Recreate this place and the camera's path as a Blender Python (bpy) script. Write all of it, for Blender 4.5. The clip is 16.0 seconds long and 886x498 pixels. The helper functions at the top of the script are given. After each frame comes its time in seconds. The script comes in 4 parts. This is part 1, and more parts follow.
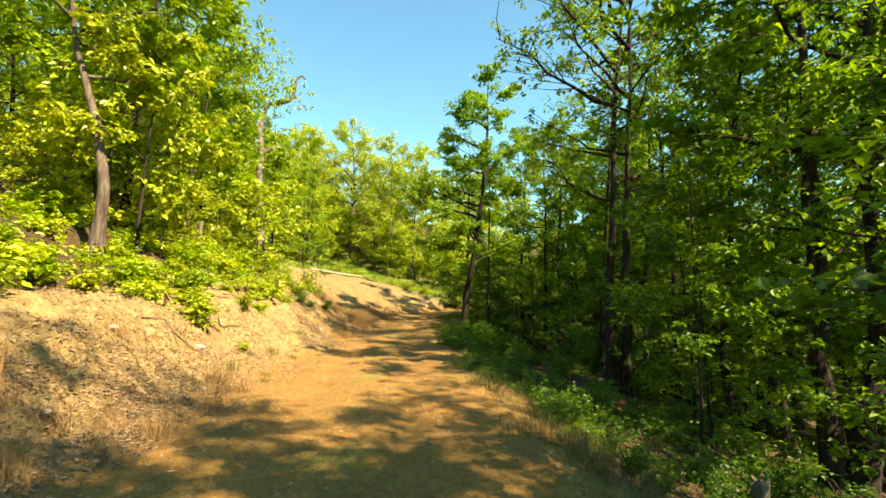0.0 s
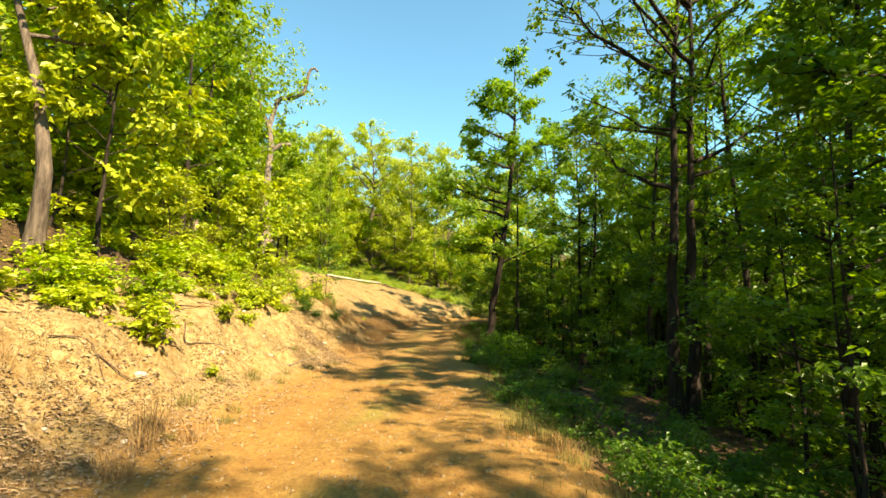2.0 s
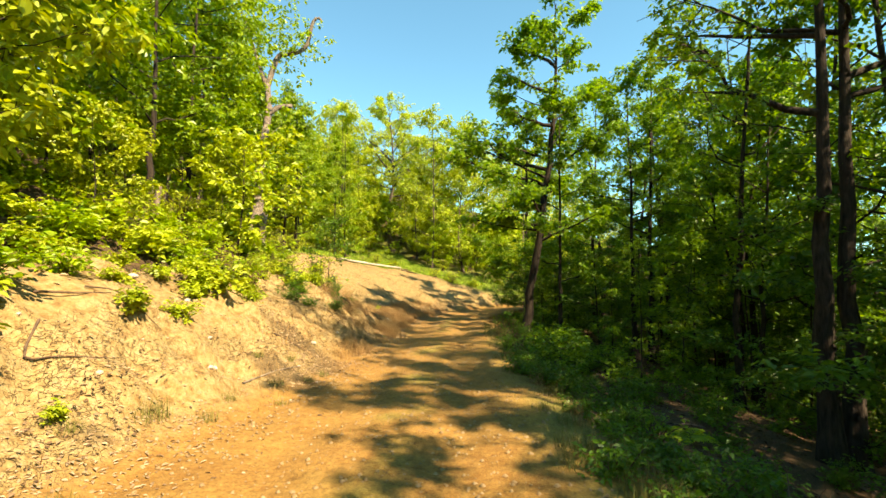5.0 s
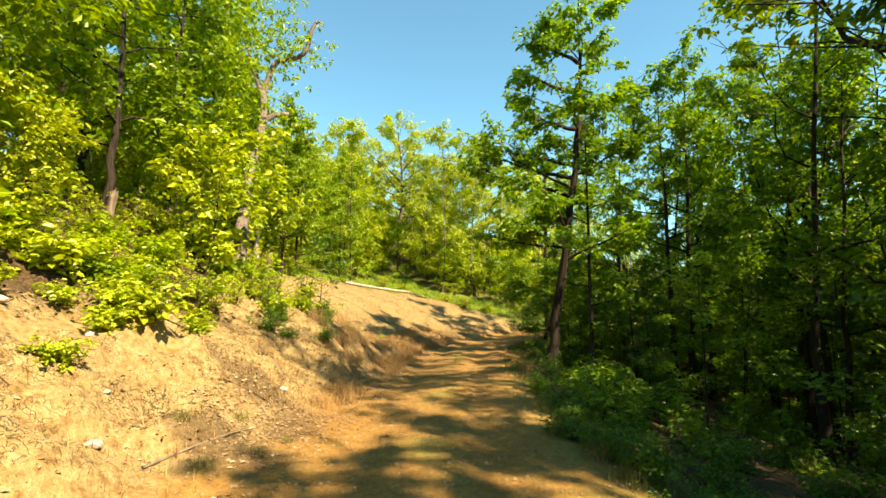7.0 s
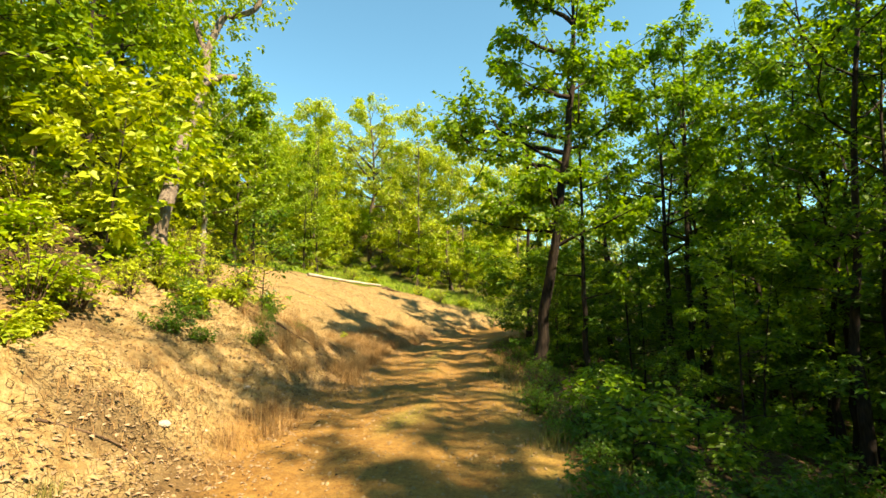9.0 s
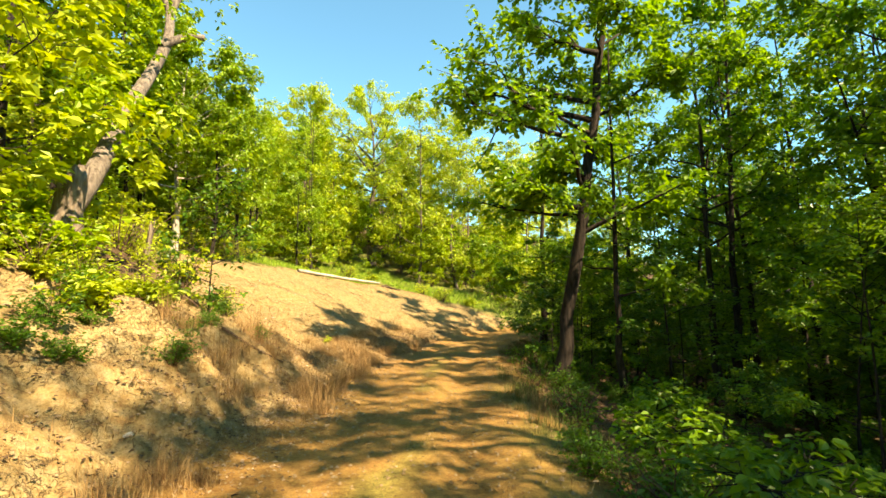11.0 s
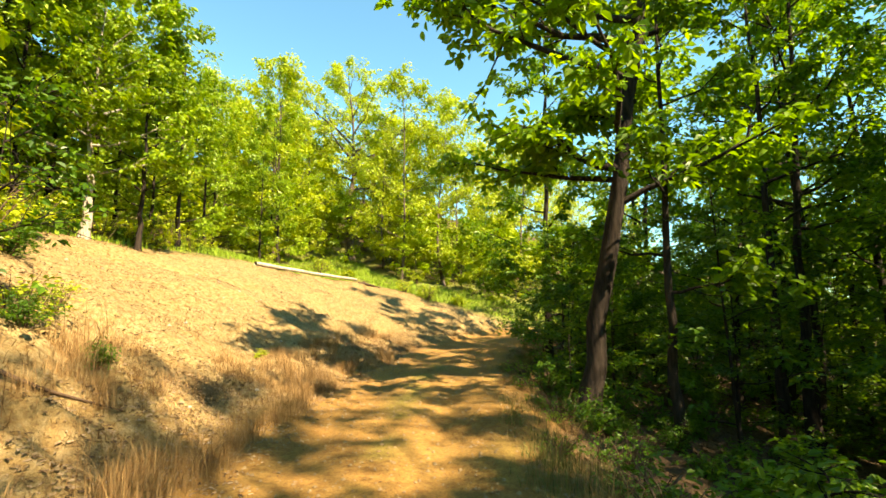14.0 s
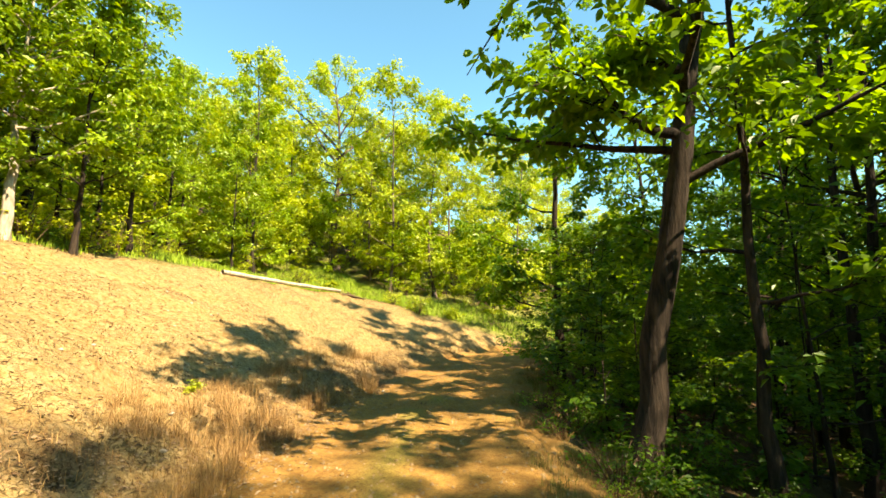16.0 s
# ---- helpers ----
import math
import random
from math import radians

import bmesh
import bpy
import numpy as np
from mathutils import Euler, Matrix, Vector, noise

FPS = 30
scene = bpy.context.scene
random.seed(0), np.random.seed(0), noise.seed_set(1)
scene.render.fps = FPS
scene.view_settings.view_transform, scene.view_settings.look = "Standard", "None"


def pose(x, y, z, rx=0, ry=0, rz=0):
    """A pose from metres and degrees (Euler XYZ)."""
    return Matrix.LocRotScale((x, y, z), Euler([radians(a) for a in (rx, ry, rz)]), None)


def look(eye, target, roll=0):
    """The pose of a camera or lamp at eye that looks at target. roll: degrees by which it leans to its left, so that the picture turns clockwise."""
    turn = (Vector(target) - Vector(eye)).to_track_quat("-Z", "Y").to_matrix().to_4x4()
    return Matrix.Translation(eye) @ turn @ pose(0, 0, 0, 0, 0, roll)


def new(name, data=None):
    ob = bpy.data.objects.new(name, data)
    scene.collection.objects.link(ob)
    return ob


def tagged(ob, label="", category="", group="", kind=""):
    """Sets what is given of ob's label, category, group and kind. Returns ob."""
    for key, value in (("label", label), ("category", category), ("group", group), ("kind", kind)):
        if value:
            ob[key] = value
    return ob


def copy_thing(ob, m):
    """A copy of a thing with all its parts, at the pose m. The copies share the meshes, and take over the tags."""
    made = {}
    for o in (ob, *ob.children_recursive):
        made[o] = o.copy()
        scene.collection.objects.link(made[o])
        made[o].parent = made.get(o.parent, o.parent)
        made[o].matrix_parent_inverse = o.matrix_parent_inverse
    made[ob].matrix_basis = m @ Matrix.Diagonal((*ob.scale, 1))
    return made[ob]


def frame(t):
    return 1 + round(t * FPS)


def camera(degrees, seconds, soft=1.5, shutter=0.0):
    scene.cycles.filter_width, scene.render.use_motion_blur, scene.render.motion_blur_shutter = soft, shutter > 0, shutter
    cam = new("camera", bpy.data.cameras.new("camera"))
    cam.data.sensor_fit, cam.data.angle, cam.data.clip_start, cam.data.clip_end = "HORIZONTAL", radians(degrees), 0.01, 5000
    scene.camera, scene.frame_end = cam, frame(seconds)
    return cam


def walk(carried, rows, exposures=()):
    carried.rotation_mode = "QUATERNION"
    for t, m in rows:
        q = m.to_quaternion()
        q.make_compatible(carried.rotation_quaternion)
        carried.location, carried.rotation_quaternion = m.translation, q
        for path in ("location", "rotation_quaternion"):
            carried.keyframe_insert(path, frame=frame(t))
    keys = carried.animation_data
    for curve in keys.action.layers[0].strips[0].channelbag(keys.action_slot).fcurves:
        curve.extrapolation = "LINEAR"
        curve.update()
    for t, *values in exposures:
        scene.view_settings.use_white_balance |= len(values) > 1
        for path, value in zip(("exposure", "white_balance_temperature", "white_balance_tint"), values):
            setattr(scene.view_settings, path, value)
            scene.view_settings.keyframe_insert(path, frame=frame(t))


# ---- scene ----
cam = camera(87.2, 16.0, soft=1.6)
METRES, EYE, TILT, LEAN, TURN = 18.0, 1.5, 5.3, 0.0, 0.0
ROWS = [
    (0.0, 0.0, 0.0, 0.0, 0.0, 0.0, -0.0),
    (0.5, -0.0025, 0.0293, -0.003, -1.55, 0.68, -0.13),
    (1.0, -0.0036, 0.0601, -0.0053, 1.9, 0.43, 0.27),
    (1.5, -0.0061, 0.089, -0.0082, -1.3, 0.54, 0.03),
    (2.0, -0.0031, 0.1205, -0.0111, 2.77, 0.89, 0.39),
    (2.5, -0.0052, 0.1502, -0.0143, -1.13, 1.74, 0.06),
    (3.0, -0.0056, 0.182, -0.0185, 1.78, 2.32, 0.33),
    (3.5, -0.017, 0.2129, -0.0221, 5.73, -0.13, 0.82),
    (4.0, -0.0203, 0.2441, -0.0268, 5.96, -1.23, 0.87),
    (6.5, -0.0275, 0.3999, -0.04, 5.08, 1.43, 0.95),
    (7.0, -0.0341, 0.4279, -0.0424, 7.01, 2.41, 1.18),
    (7.5, -0.0336, 0.4588, -0.0442, 7.3, 3.42, 1.22),
    (8.0, -0.0402, 0.4889, -0.0472, 5.14, 2.0, 1.07),
    (8.5, -0.0398, 0.521, -0.0515, 3.21, 0.87, 0.94),
    (9.0, -0.0451, 0.5489, -0.0545, 3.93, 1.72, 1.06),
    (11.5, -0.0507, 0.713, -0.0697, 4.91, 1.56, 1.14),
    (12.0, -0.051, 0.7453, -0.0717, 5.35, 0.75, 1.19),
    (12.5, -0.0555, 0.7746, -0.0742, 2.45, 0.92, 0.9),
    (13.0, -0.052, 0.8064, -0.0767, 0.78, -0.17, 0.71),
    (13.5, -0.0564, 0.8356, -0.0792, -0.29, -0.81, 0.67),
    (14.0, -0.0568, 0.867, -0.082, 3.09, 1.44, 0.98),
    (14.5, -0.0646, 0.8964, -0.0846, 5.31, 1.76, 1.24),
    (15.0, -0.0665, 0.9273, -0.089, 5.38, -0.09, 1.27),
    (15.5, -0.071, 0.9572, -0.0901, 6.31, 1.64, 1.42),
    (16.0, -0.0709, 0.9879, -0.092, 1.8, 3.02, 0.96),
]
SUN_AZ = (0.79, -0.61)   # where the sun stands, on the ground plan
SUN_EL = 47.0
walk(cam, [(t, pose(0, 0, EYE, TILT, LEAN, TURN) @ pose(METRES * x, METRES * y, METRES * z, 90 + pitch, roll, yaw)) for t, x, y, z, yaw, pitch, roll in ROWS],
     exposures=[(0.0, 1.88, 7900, 13), (4.0, 1.85, 7900, 13), (6.5, 1.76, 7900, 13), (9.0, 1.76, 7900, 13), (12.0, 2.06, 7900, 13), (16.0, 2.06, 7900, 13)])

# ---- sky and sun ----
world = bpy.data.worlds.new("sky_world")
scene.world = world
world.use_nodes = True
wn = world.node_tree
sky = wn.nodes.new("ShaderNodeTexSky")
sky.sky_type = "NISHITA"
sky.sun_disc = False
sky.sun_elevation = radians(SUN_EL)
sky.sun_rotation = math.atan2(SUN_AZ[0], SUN_AZ[1])
sky.air_density, sky.dust_density, sky.ozone_density = 1.0, 0.0, 1.6
haze = wn.nodes.new("ShaderNodeMix")
haze.data_type, haze.blend_type = "RGBA", "MULTIPLY"
haze.inputs[0].default_value = 1.0
haze.inputs[7].default_value = (0.76, 1.35, 1.31, 1)
wn.links.new(sky.outputs[0], haze.inputs[6])
wn.links.new(haze.outputs[2], wn.nodes["Background"].inputs[0])
wn.nodes["Background"].inputs[1].default_value = 0.074
sun = new("sun", bpy.data.lights.new("sun", "SUN"))
sun.data.energy, sun.data.angle, sun.data.color = 5.0, radians(0.8), (1.0, 0.88, 0.66)
ch = math.cos(radians(SUN_EL))
sun.matrix_world = look((SUN_AZ[0] * ch * 60, SUN_AZ[1] * ch * 60, math.sin(radians(SUN_EL)) * 60), (0, 0, 0))


# ---- small mathematics ----
TABLE = np.random.RandomState(7).rand(256, 256)


def vnoise(x, y, size, shift=0):
    """Smooth value noise from 0 to 1, with cells of that size in metres."""
    x, y = np.asarray(x, float) / size + 37.3 * shift, np.asarray(y, float) / size + 11.7 * shift
    i, j = np.floor(x).astype(int), np.floor(y).astype(int)
    u, v = x - i, y - j
    u, v = u * u * (3 - 2 * u), v * v * (3 - 2 * v)
    a, b = TABLE[i % 256, j % 256], TABLE[(i + 1) % 256, j % 256]
    c, d = TABLE[i % 256, (j + 1) % 256], TABLE[(i + 1) % 256, (j + 1) % 256]
    return (a * (1 - u) + b * u) * (1 - v) + (c * (1 - u) + d * u) * v


def smooth(a, b, x):
    t = np.clip((x - a) / (b - a), 0, 1)
    return t * t * (3 - 2 * t)


def unit(v):
    return v / np.maximum(np.linalg.norm(v, axis=-1, keepdims=True), 1e-9)


# ---- the lie of the land ----
LEFT_Y, LEFT_X = [-30, 4, 9, 14, 19, 25.5, 32, 36.5, 39, 42, 50, 60, 90], [-2.6, -2.9, -3.0, -3.1, -3.3, -3.6, -2.6, -0.9, 0.4, 2.4, 10, 22, 60]
RIGHT_Y, RIGHT_X = [-30, 2, 4, 9, 15, 21, 25, 30, 34, 40, 50, 60, 90], [1.6, 1.3, 1.0, 0.35, -0.2, -0.55, -0.5, 0.2, 1.2, 4.4, 14, 26, 66]
NEAR_D, NEAR_H = [0, 0.5, 1.0, 1.5, 2.2, 3.0, 4.6, 7, 9, 14, 30, 100, 300], [0, 0.22, 0.62, 1.12, 1.45, 1.8, 2.9, 3.7, 4.7, 6.6, 12, 30, 45]
MID_D, MID_H = [0, 0.8, 1.5, 3, 5, 8.4, 10, 14, 30, 100, 300], [0, 0.3, 0.55, 1.15, 2.0, 3.3, 3.75, 4.8, 9.5, 28, 45]
FAR_D, FAR_H = [0, 1, 3, 6, 9.2, 11.5, 14, 20, 30, 100, 300], [0, 0.5, 1.3, 2.1, 2.72, 3.15, 3.6, 4.8, 7.2, 24, 45]
DOWN_E, DOWN_H = [0, 0.5, 1.05, 1.6, 2.4, 5, 10, 30, 80, 300], [0, 0.1, 0.36, 0.58, 0.8, 1.4, 2.8, 7.5, 14, 16]


def left_edge(y):
    return np.interp(y, LEFT_Y, LEFT_X) + 0.25 * (vnoise(y, 0 * y, 2.3) - 0.5)


def right_edge(y):
    return np.interp(y, RIGHT_Y, RIGHT_X) + 0.2 * (vnoise(y, 0 * y, 1.9, 2) - 0.5)


def land(x, y):
    """Height of the ground."""
    x, y = np.asarray(x, float), np.asarray(y, float)
    d, e = left_edge(y) - x, x - right_edge(y)
    d = d + 0.35 * (vnoise(x, y, 1.7, 3) - 0.5) * smooth(0.3, 1.2, d)
    near, mid, far = np.interp(d, NEAR_D, NEAR_H), np.interp(d, MID_D, MID_H), np.interp(d, FAR_D, FAR_H)
    a, b = smooth(19, 25, y), smooth(33, 42, y)
    up = near * (1 - a) + (mid * (1 - b) + far * b) * a
    down = np.interp(e, DOWN_E, DOWN_H)
    z = up - down
    on_bank = smooth(0.15, 0.9, d) * (1 - 0.6 * smooth(20, 26, y))
    gully = np.abs(vnoise(x * 0.5, y, 0.8, 4) - 0.5)
    z = z + on_bank * (0.26 * (vnoise(x, y, 0.9, 5) - 0.5) + 0.16 * (vnoise(x, y, 0.35, 6) - 0.5) - 0.18 * smooth(0.12, 0.0, gully))
    shelf = up / 0.42 + 2.2 * vnoise(x, y, 1.1, 10)
    z = z + on_bank * (1 - smooth(2.4, 3.5, d)) * 0.13 * (smooth(0.0, 0.3, shelf - np.floor(shelf)) - (shelf - np.floor(shelf)))
    z = z + 0.07 * on_bank * (vnoise(x, y, 0.16, 9) - 0.5)
    z = z + 0.3 * smooth(0.5, 2.5, e) * (vnoise(x, y, 1.6, 7) - 0.5)
    mid_x = 0.5 * (left_edge(y) + right_edge(y))
    track = np.exp(-((np.abs(x - mid_x) - 0.72) / 0.26) ** 2)
    z = z - 0.045 * track * (d < 0.5) + 0.03 * (vnoise(x, y, 0.55, 8) - 0.5) + 0.012 * (vnoise(x, y, 0.14, 9) - 0.5)
    return z


def past_crest(x, y):
    """Metres beyond the crest of the bank, below nought on the bare slope and the track."""
    x, y = np.asarray(x, float), np.asarray(y, float)
    side = np.interp(y, [18, 21, 23, 25, 27, 28.6, 32, 34.5, 38.5, 42, 46], [-5.7, -6.6, -8.6, -10.8, -12.2, -12.3, -11.2, -10.3, -8.7, -7.3, -6.2])
    side = np.where(y < 18, left_edge(y) - 2.4, side)
    end = np.interp(x, [-15, -8.5, -7.2, -5.5, -3, -1.6, 0.3, 4, 14], [46, 44, 42, 40.6, 39.8, 40.4, 40.8, 43.2, 52])
    return np.maximum(side - x, y - end)


def ground_at(x, y):
    return float(land(np.array([x]), np.array([y]))[0])


# ---- materials ----
def material(name, rough=0.85):
    m = bpy.data.materials.new(name)
    m.use_nodes = True
    nt = m.node_tree
    bsdf = nt.nodes["Principled BSDF"]
    bsdf.inputs["Roughness"].default_value = rough
    bsdf.inputs["Specular IOR Level"].default_value = 0.25
    return m, nt, bsdf


def node(nt, kind, **inputs):
    n = nt.nodes.new(kind)
    for key, value in inputs.items():
        n.inputs[key.replace("_", " ")].default_value = value
    return n


def noise_of(nt, scale, detail=4.0, stretch=None, rough=0.6):
    tex = node(nt, "ShaderNodeTexNoise", Scale=scale, Detail=detail, Roughness=rough)
    co = nt.nodes.new("ShaderNodeTexCoord")
    if stretch:
        mp = nt.nodes.new("ShaderNodeMapping")
        mp.inputs["Scale"].default_value = stretch
        nt.links.new(co.outputs["Object"], mp.inputs["Vector"])
        nt.links.new(mp.outputs[0], tex.inputs["Vector"])
    else:
        nt.links.new(co.outputs["Object"], tex.inputs["Vector"])
    return tex.outputs["Fac"]


def ramp(nt, fac, *stops):
    r = nt.nodes.new("ShaderNodeValToRGB")
    els = r.color_ramp.elements
    while len(els) < len(stops):
        els.new(0.5)
    for el, (at, col) in zip(els, stops):
        el.position, el.color = at, (*col, 1)
    nt.links.new(fac, r.inputs[0])
    return r.outputs[0]


def mix(nt, fac, a, b, mode="MIX"):
    m = nt.nodes.new("ShaderNodeMix")
    m.data_type, m.blend_type = "RGBA", mode
    for sock, value in ((m.inputs[0], fac), (m.inputs[6], a), (m.inputs[7], b)):
        if isinstance(value, (int, float)):
            sock.default_value = value
        elif isinstance(value, tuple):
            sock.default_value = (*value, 1)
        else:
            nt.links.new(value, sock)
    return m.outputs[2]


def bump(nt, bsdf, height, strength, distance):
    b = node(nt, "ShaderNodeBump", Strength=strength, Distance=distance)
    nt.links.new(height, b.inputs["Height"])
    nt.links.new(b.outputs[0], bsdf.inputs["Normal"])


def attribute(nt, name):
    a = nt.nodes.new("ShaderNodeAttribute")
    a.attribute_name = name
    return a.outputs["Fac"]


def ground_material():
    m, nt, bsdf = material("soil", 0.95)
    fine, broad, grit = noise_of(nt, 9.0, 6), noise_of(nt, 0.9, 5), noise_of(nt, 60.0, 3)
    road = mix(nt, 0.5, ramp(nt, broad, (0.3, (0.210, 0.098, 0.020)), (0.65, (0.325, 0.184, 0.046))), ramp(nt, fine, (0.3, (0.180, 0.082, 0.019)), (0.7, (0.355, 0.218, 0.066))))
    bank = mix(nt, 0.55, ramp(nt, broad, (0.35, (0.235, 0.138, 0.048)), (0.6, (0.320, 0.220, 0.098))), ramp(nt, fine, (0.36, (0.165, 0.092, 0.028)), (0.47, (0.315, 0.225, 0.088)), (0.64, (0.410, 0.325, 0.165))))
    litter = mix(nt, 0.5, ramp(nt, fine, (0.3, (0.04, 0.024, 0.012)), (0.7, (0.12, 0.075, 0.034))), ramp(nt, grit, (0.35, (0.03, 0.019, 0.009)), (0.7, (0.16, 0.10, 0.05))))
    green = mix(nt, 0.5, ramp(nt, fine, (0.3, (0.10, 0.13, 0.02)), (0.7, (0.22, 0.26, 0.04))), ramp(nt, grit, (0.3, (0.08, 0.09, 0.02)), (0.7, (0.28, 0.27, 0.07))))
    col = mix(nt, attribute(nt, "bank"), road, bank)
    col = mix(nt, attribute(nt, "litter"), col, litter)
    col = mix(nt, attribute(nt, "green"), col, green)
    col = mix(nt, 0.5, col, ramp(nt, grit, (0.3, (0.42, 0.38, 0.34)), (0.62, (1, 1, 1))), "MULTIPLY")
    clod = noise_of(nt, 22.0, 5, None, 0.7)
    col = mix(nt, 0.6, col, ramp(nt, clod, (0.34, (0.48, 0.44, 0.40)), (0.5, (0.95, 0.94, 0.92)), (0.68, (1.18, 1.16, 1.12))), "MULTIPLY")
    nt.links.new(col, bsdf.inputs["Base Color"])
    vor = node(nt, "ShaderNodeTexVoronoi", Scale=8.0)
    vor.feature = "DISTANCE_TO_EDGE"
    co = nt.nodes.new("ShaderNodeTexCoord")
    bend = nt.nodes.new("ShaderNodeVectorMath")
    wob = node(nt, "ShaderNodeTexNoise", Scale=3.0, Detail=4.0)
    nt.links.new(co.outputs["Object"], wob.inputs["Vector"])
    nt.links.new(co.outputs["Object"], bend.inputs[0])
    nt.links.new(wob.outputs["Color"], bend.inputs[1])
    nt.links.new(bend.outputs[0], vor.inputs["Vector"])
    crack = ramp(nt, vor.outputs["Distance"], (0.0, (0, 0, 0)), (0.05, (1, 1, 1)))
    some = ramp(nt, broad, (0.42, (0, 0, 0)), (0.58, (1, 1, 1)))
    on_clay = mix(nt, 1.0, some, attribute(nt, "bank"), "MULTIPLY")
    crack = mix(nt, on_clay, (1.0, 1.0, 1.0), crack)
    col = mix(nt, 0.42, col, crack, "MULTIPLY")
    nt.links.new(col, bsdf.inputs["Base Color"])
    h = mix(nt, 0.35, mix(nt, 0.35, fine, grit), crack)
    bump(nt, bsdf, h, 1.0, 0.06)
    return m


def leaf_material(name, dark, light, glow=0.45, tint=0.5):
    """Thin leaves: a matt face that lets part of the light through."""
    m, nt, bsdf = material(name, 0.42)
    geo = nt.nodes.new("ShaderNodeNewGeometry")
    info = nt.nodes.new("ShaderNodeObjectInfo")
    per_leaf = ramp(nt, geo.outputs["Random Per Island"], (0.0, dark), (1.0, light))
    per_tree = ramp(nt, info.outputs["Random"], (0.0, tuple(c * 0.75 for c in dark)), (1.0, tuple(c * 1.1 for c in light)))
    patch = noise_of(nt, 0.8, 2)
    col = mix(nt, tint, per_leaf, per_tree)
    col = mix(nt, 0.5, col, ramp(nt, patch, (0.3, (0.7, 0.8, 0.8)), (0.7, (1.0, 1.0, 1.0))), "MULTIPLY")
    nt.links.new(col, bsdf.inputs["Base Color"])
    bsdf.inputs["Specular IOR Level"].default_value = 0.45
    tr = nt.nodes.new("ShaderNodeBsdfTranslucent")
    warm = mix(nt, 1.0, col, (1.25, 1.15, 0.45), "MULTIPLY")
    nt.links.new(warm, tr.inputs["Color"])
    add = nt.nodes.new("ShaderNodeMixShader")
    add.inputs[0].default_value = glow
    nt.links.new(bsdf.outputs[0], add.inputs[1])
    nt.links.new(tr.outputs[0], add.inputs[2])
    nt.links.new(add.outputs[0], nt.nodes["Material Output"].inputs[0])
    return m


def bark_material(name, dark, light):
    m, nt, bsdf = material(name, 0.95)
    ridges, blotch = noise_of(nt, 14.0, 5, (1.0, 1.0, 0.16), 0.7), noise_of(nt, 1.6, 4)
    col = ramp(nt, ridges, (0.36, dark), (0.64, light))
    col = mix(nt, 0.6, col, ramp(nt, blotch, (0.35, (0.5, 0.48, 0.45)), (0.65, (1, 1, 1))), "MULTIPLY")
    nt.links.new(col, bsdf.inputs["Base Color"])
    bump(nt, bsdf, ridges, 1.0, 0.04)
    return m


def plain_material(name, a, b, scale=12.0, rough=0.9, per_island=False):
    m, nt, bsdf = material(name, rough)
    col = ramp(nt, noise_of(nt, scale, 5), (0.3, a), (0.7, b))
    if per_island:
        geo = nt.nodes.new("ShaderNodeNewGeometry")
        col = mix(nt, 0.7, col, ramp(nt, geo.outputs["Random Per Island"], (0.0, a), (1.0, b)))
    nt.links.new(col, bsdf.inputs["Base Color"])
    bump(nt, bsdf, noise_of(nt, scale * 2.5, 4), 0.5, 0.02)
    return m


SOIL = ground_material()
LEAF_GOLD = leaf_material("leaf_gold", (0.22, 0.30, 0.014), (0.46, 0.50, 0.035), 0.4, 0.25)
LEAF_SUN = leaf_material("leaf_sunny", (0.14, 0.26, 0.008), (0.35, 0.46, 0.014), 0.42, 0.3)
LEAF_FAR = leaf_material("leaf_far", (0.24, 0.34, 0.018), (0.50, 0.56, 0.035), 0.42, 0.35)
LEAF_MID = leaf_material("leaf_mid", (0.115, 0.225, 0.012), (0.34, 0.46, 0.024), 0.44, 0.3)
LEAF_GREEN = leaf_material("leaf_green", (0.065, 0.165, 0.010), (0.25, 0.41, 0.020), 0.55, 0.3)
# darker copy of the green leaf, with the wood's shade put into its colour
LEAF_DEEP_SHADE = leaf_material("leaf_deep_shade", (0.028, 0.095, 0.008), (0.135, 0.26, 0.014), 0.52, 0.3)
BARK = bark_material("bark_dark", (0.010, 0.007, 0.005), (0.055, 0.040, 0.029))
BARK_PALE = bark_material("bark_pale", (0.053, 0.039, 0.028), (0.195, 0.150, 0.112))
DEADWOOD = bark_material("deadwood", (0.120, 0.086, 0.060), (0.315, 0.255, 0.188))
PALEWOOD = bark_material("palewood", (0.26, 0.21, 0.155), (0.56, 0.50, 0.41))
GREYWOOD = bark_material("greywood", (0.075, 0.058, 0.045), (0.25, 0.205, 0.16))
STRAW = plain_material("straw", (0.130, 0.062, 0.020), (0.400, 0.255, 0.105), 3.0, 0.9, True)
GRASS = plain_material("grass_blades", (0.064, 0.080, 0.014), (0.208, 0.176, 0.048), 3.0, 0.8, True)
LAWN = plain_material("green_grass_blades", (0.095, 0.175, 0.010), (0.215, 0.300, 0.020), 3.0, 0.8, True)
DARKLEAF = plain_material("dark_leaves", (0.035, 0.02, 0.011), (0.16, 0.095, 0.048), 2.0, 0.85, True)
DRYLEAF = plain_material("dry_leaves", (0.15, 0.09, 0.045), (0.40, 0.29, 0.18), 2.0, 0.85, True)
GRIT = plain_material("grit", (0.16, 0.10, 0.045), (0.30, 0.21, 0.11), 9.0, 0.9)
STONE = plain_material("stone", (0.30, 0.26, 0.20), (0.52, 0.47, 0.39), 9.0, 0.9)
ROOT = plain_material("root_bark", (0.05, 0.03, 0.02), (0.15, 0.095, 0.055), 15.0, 0.9)


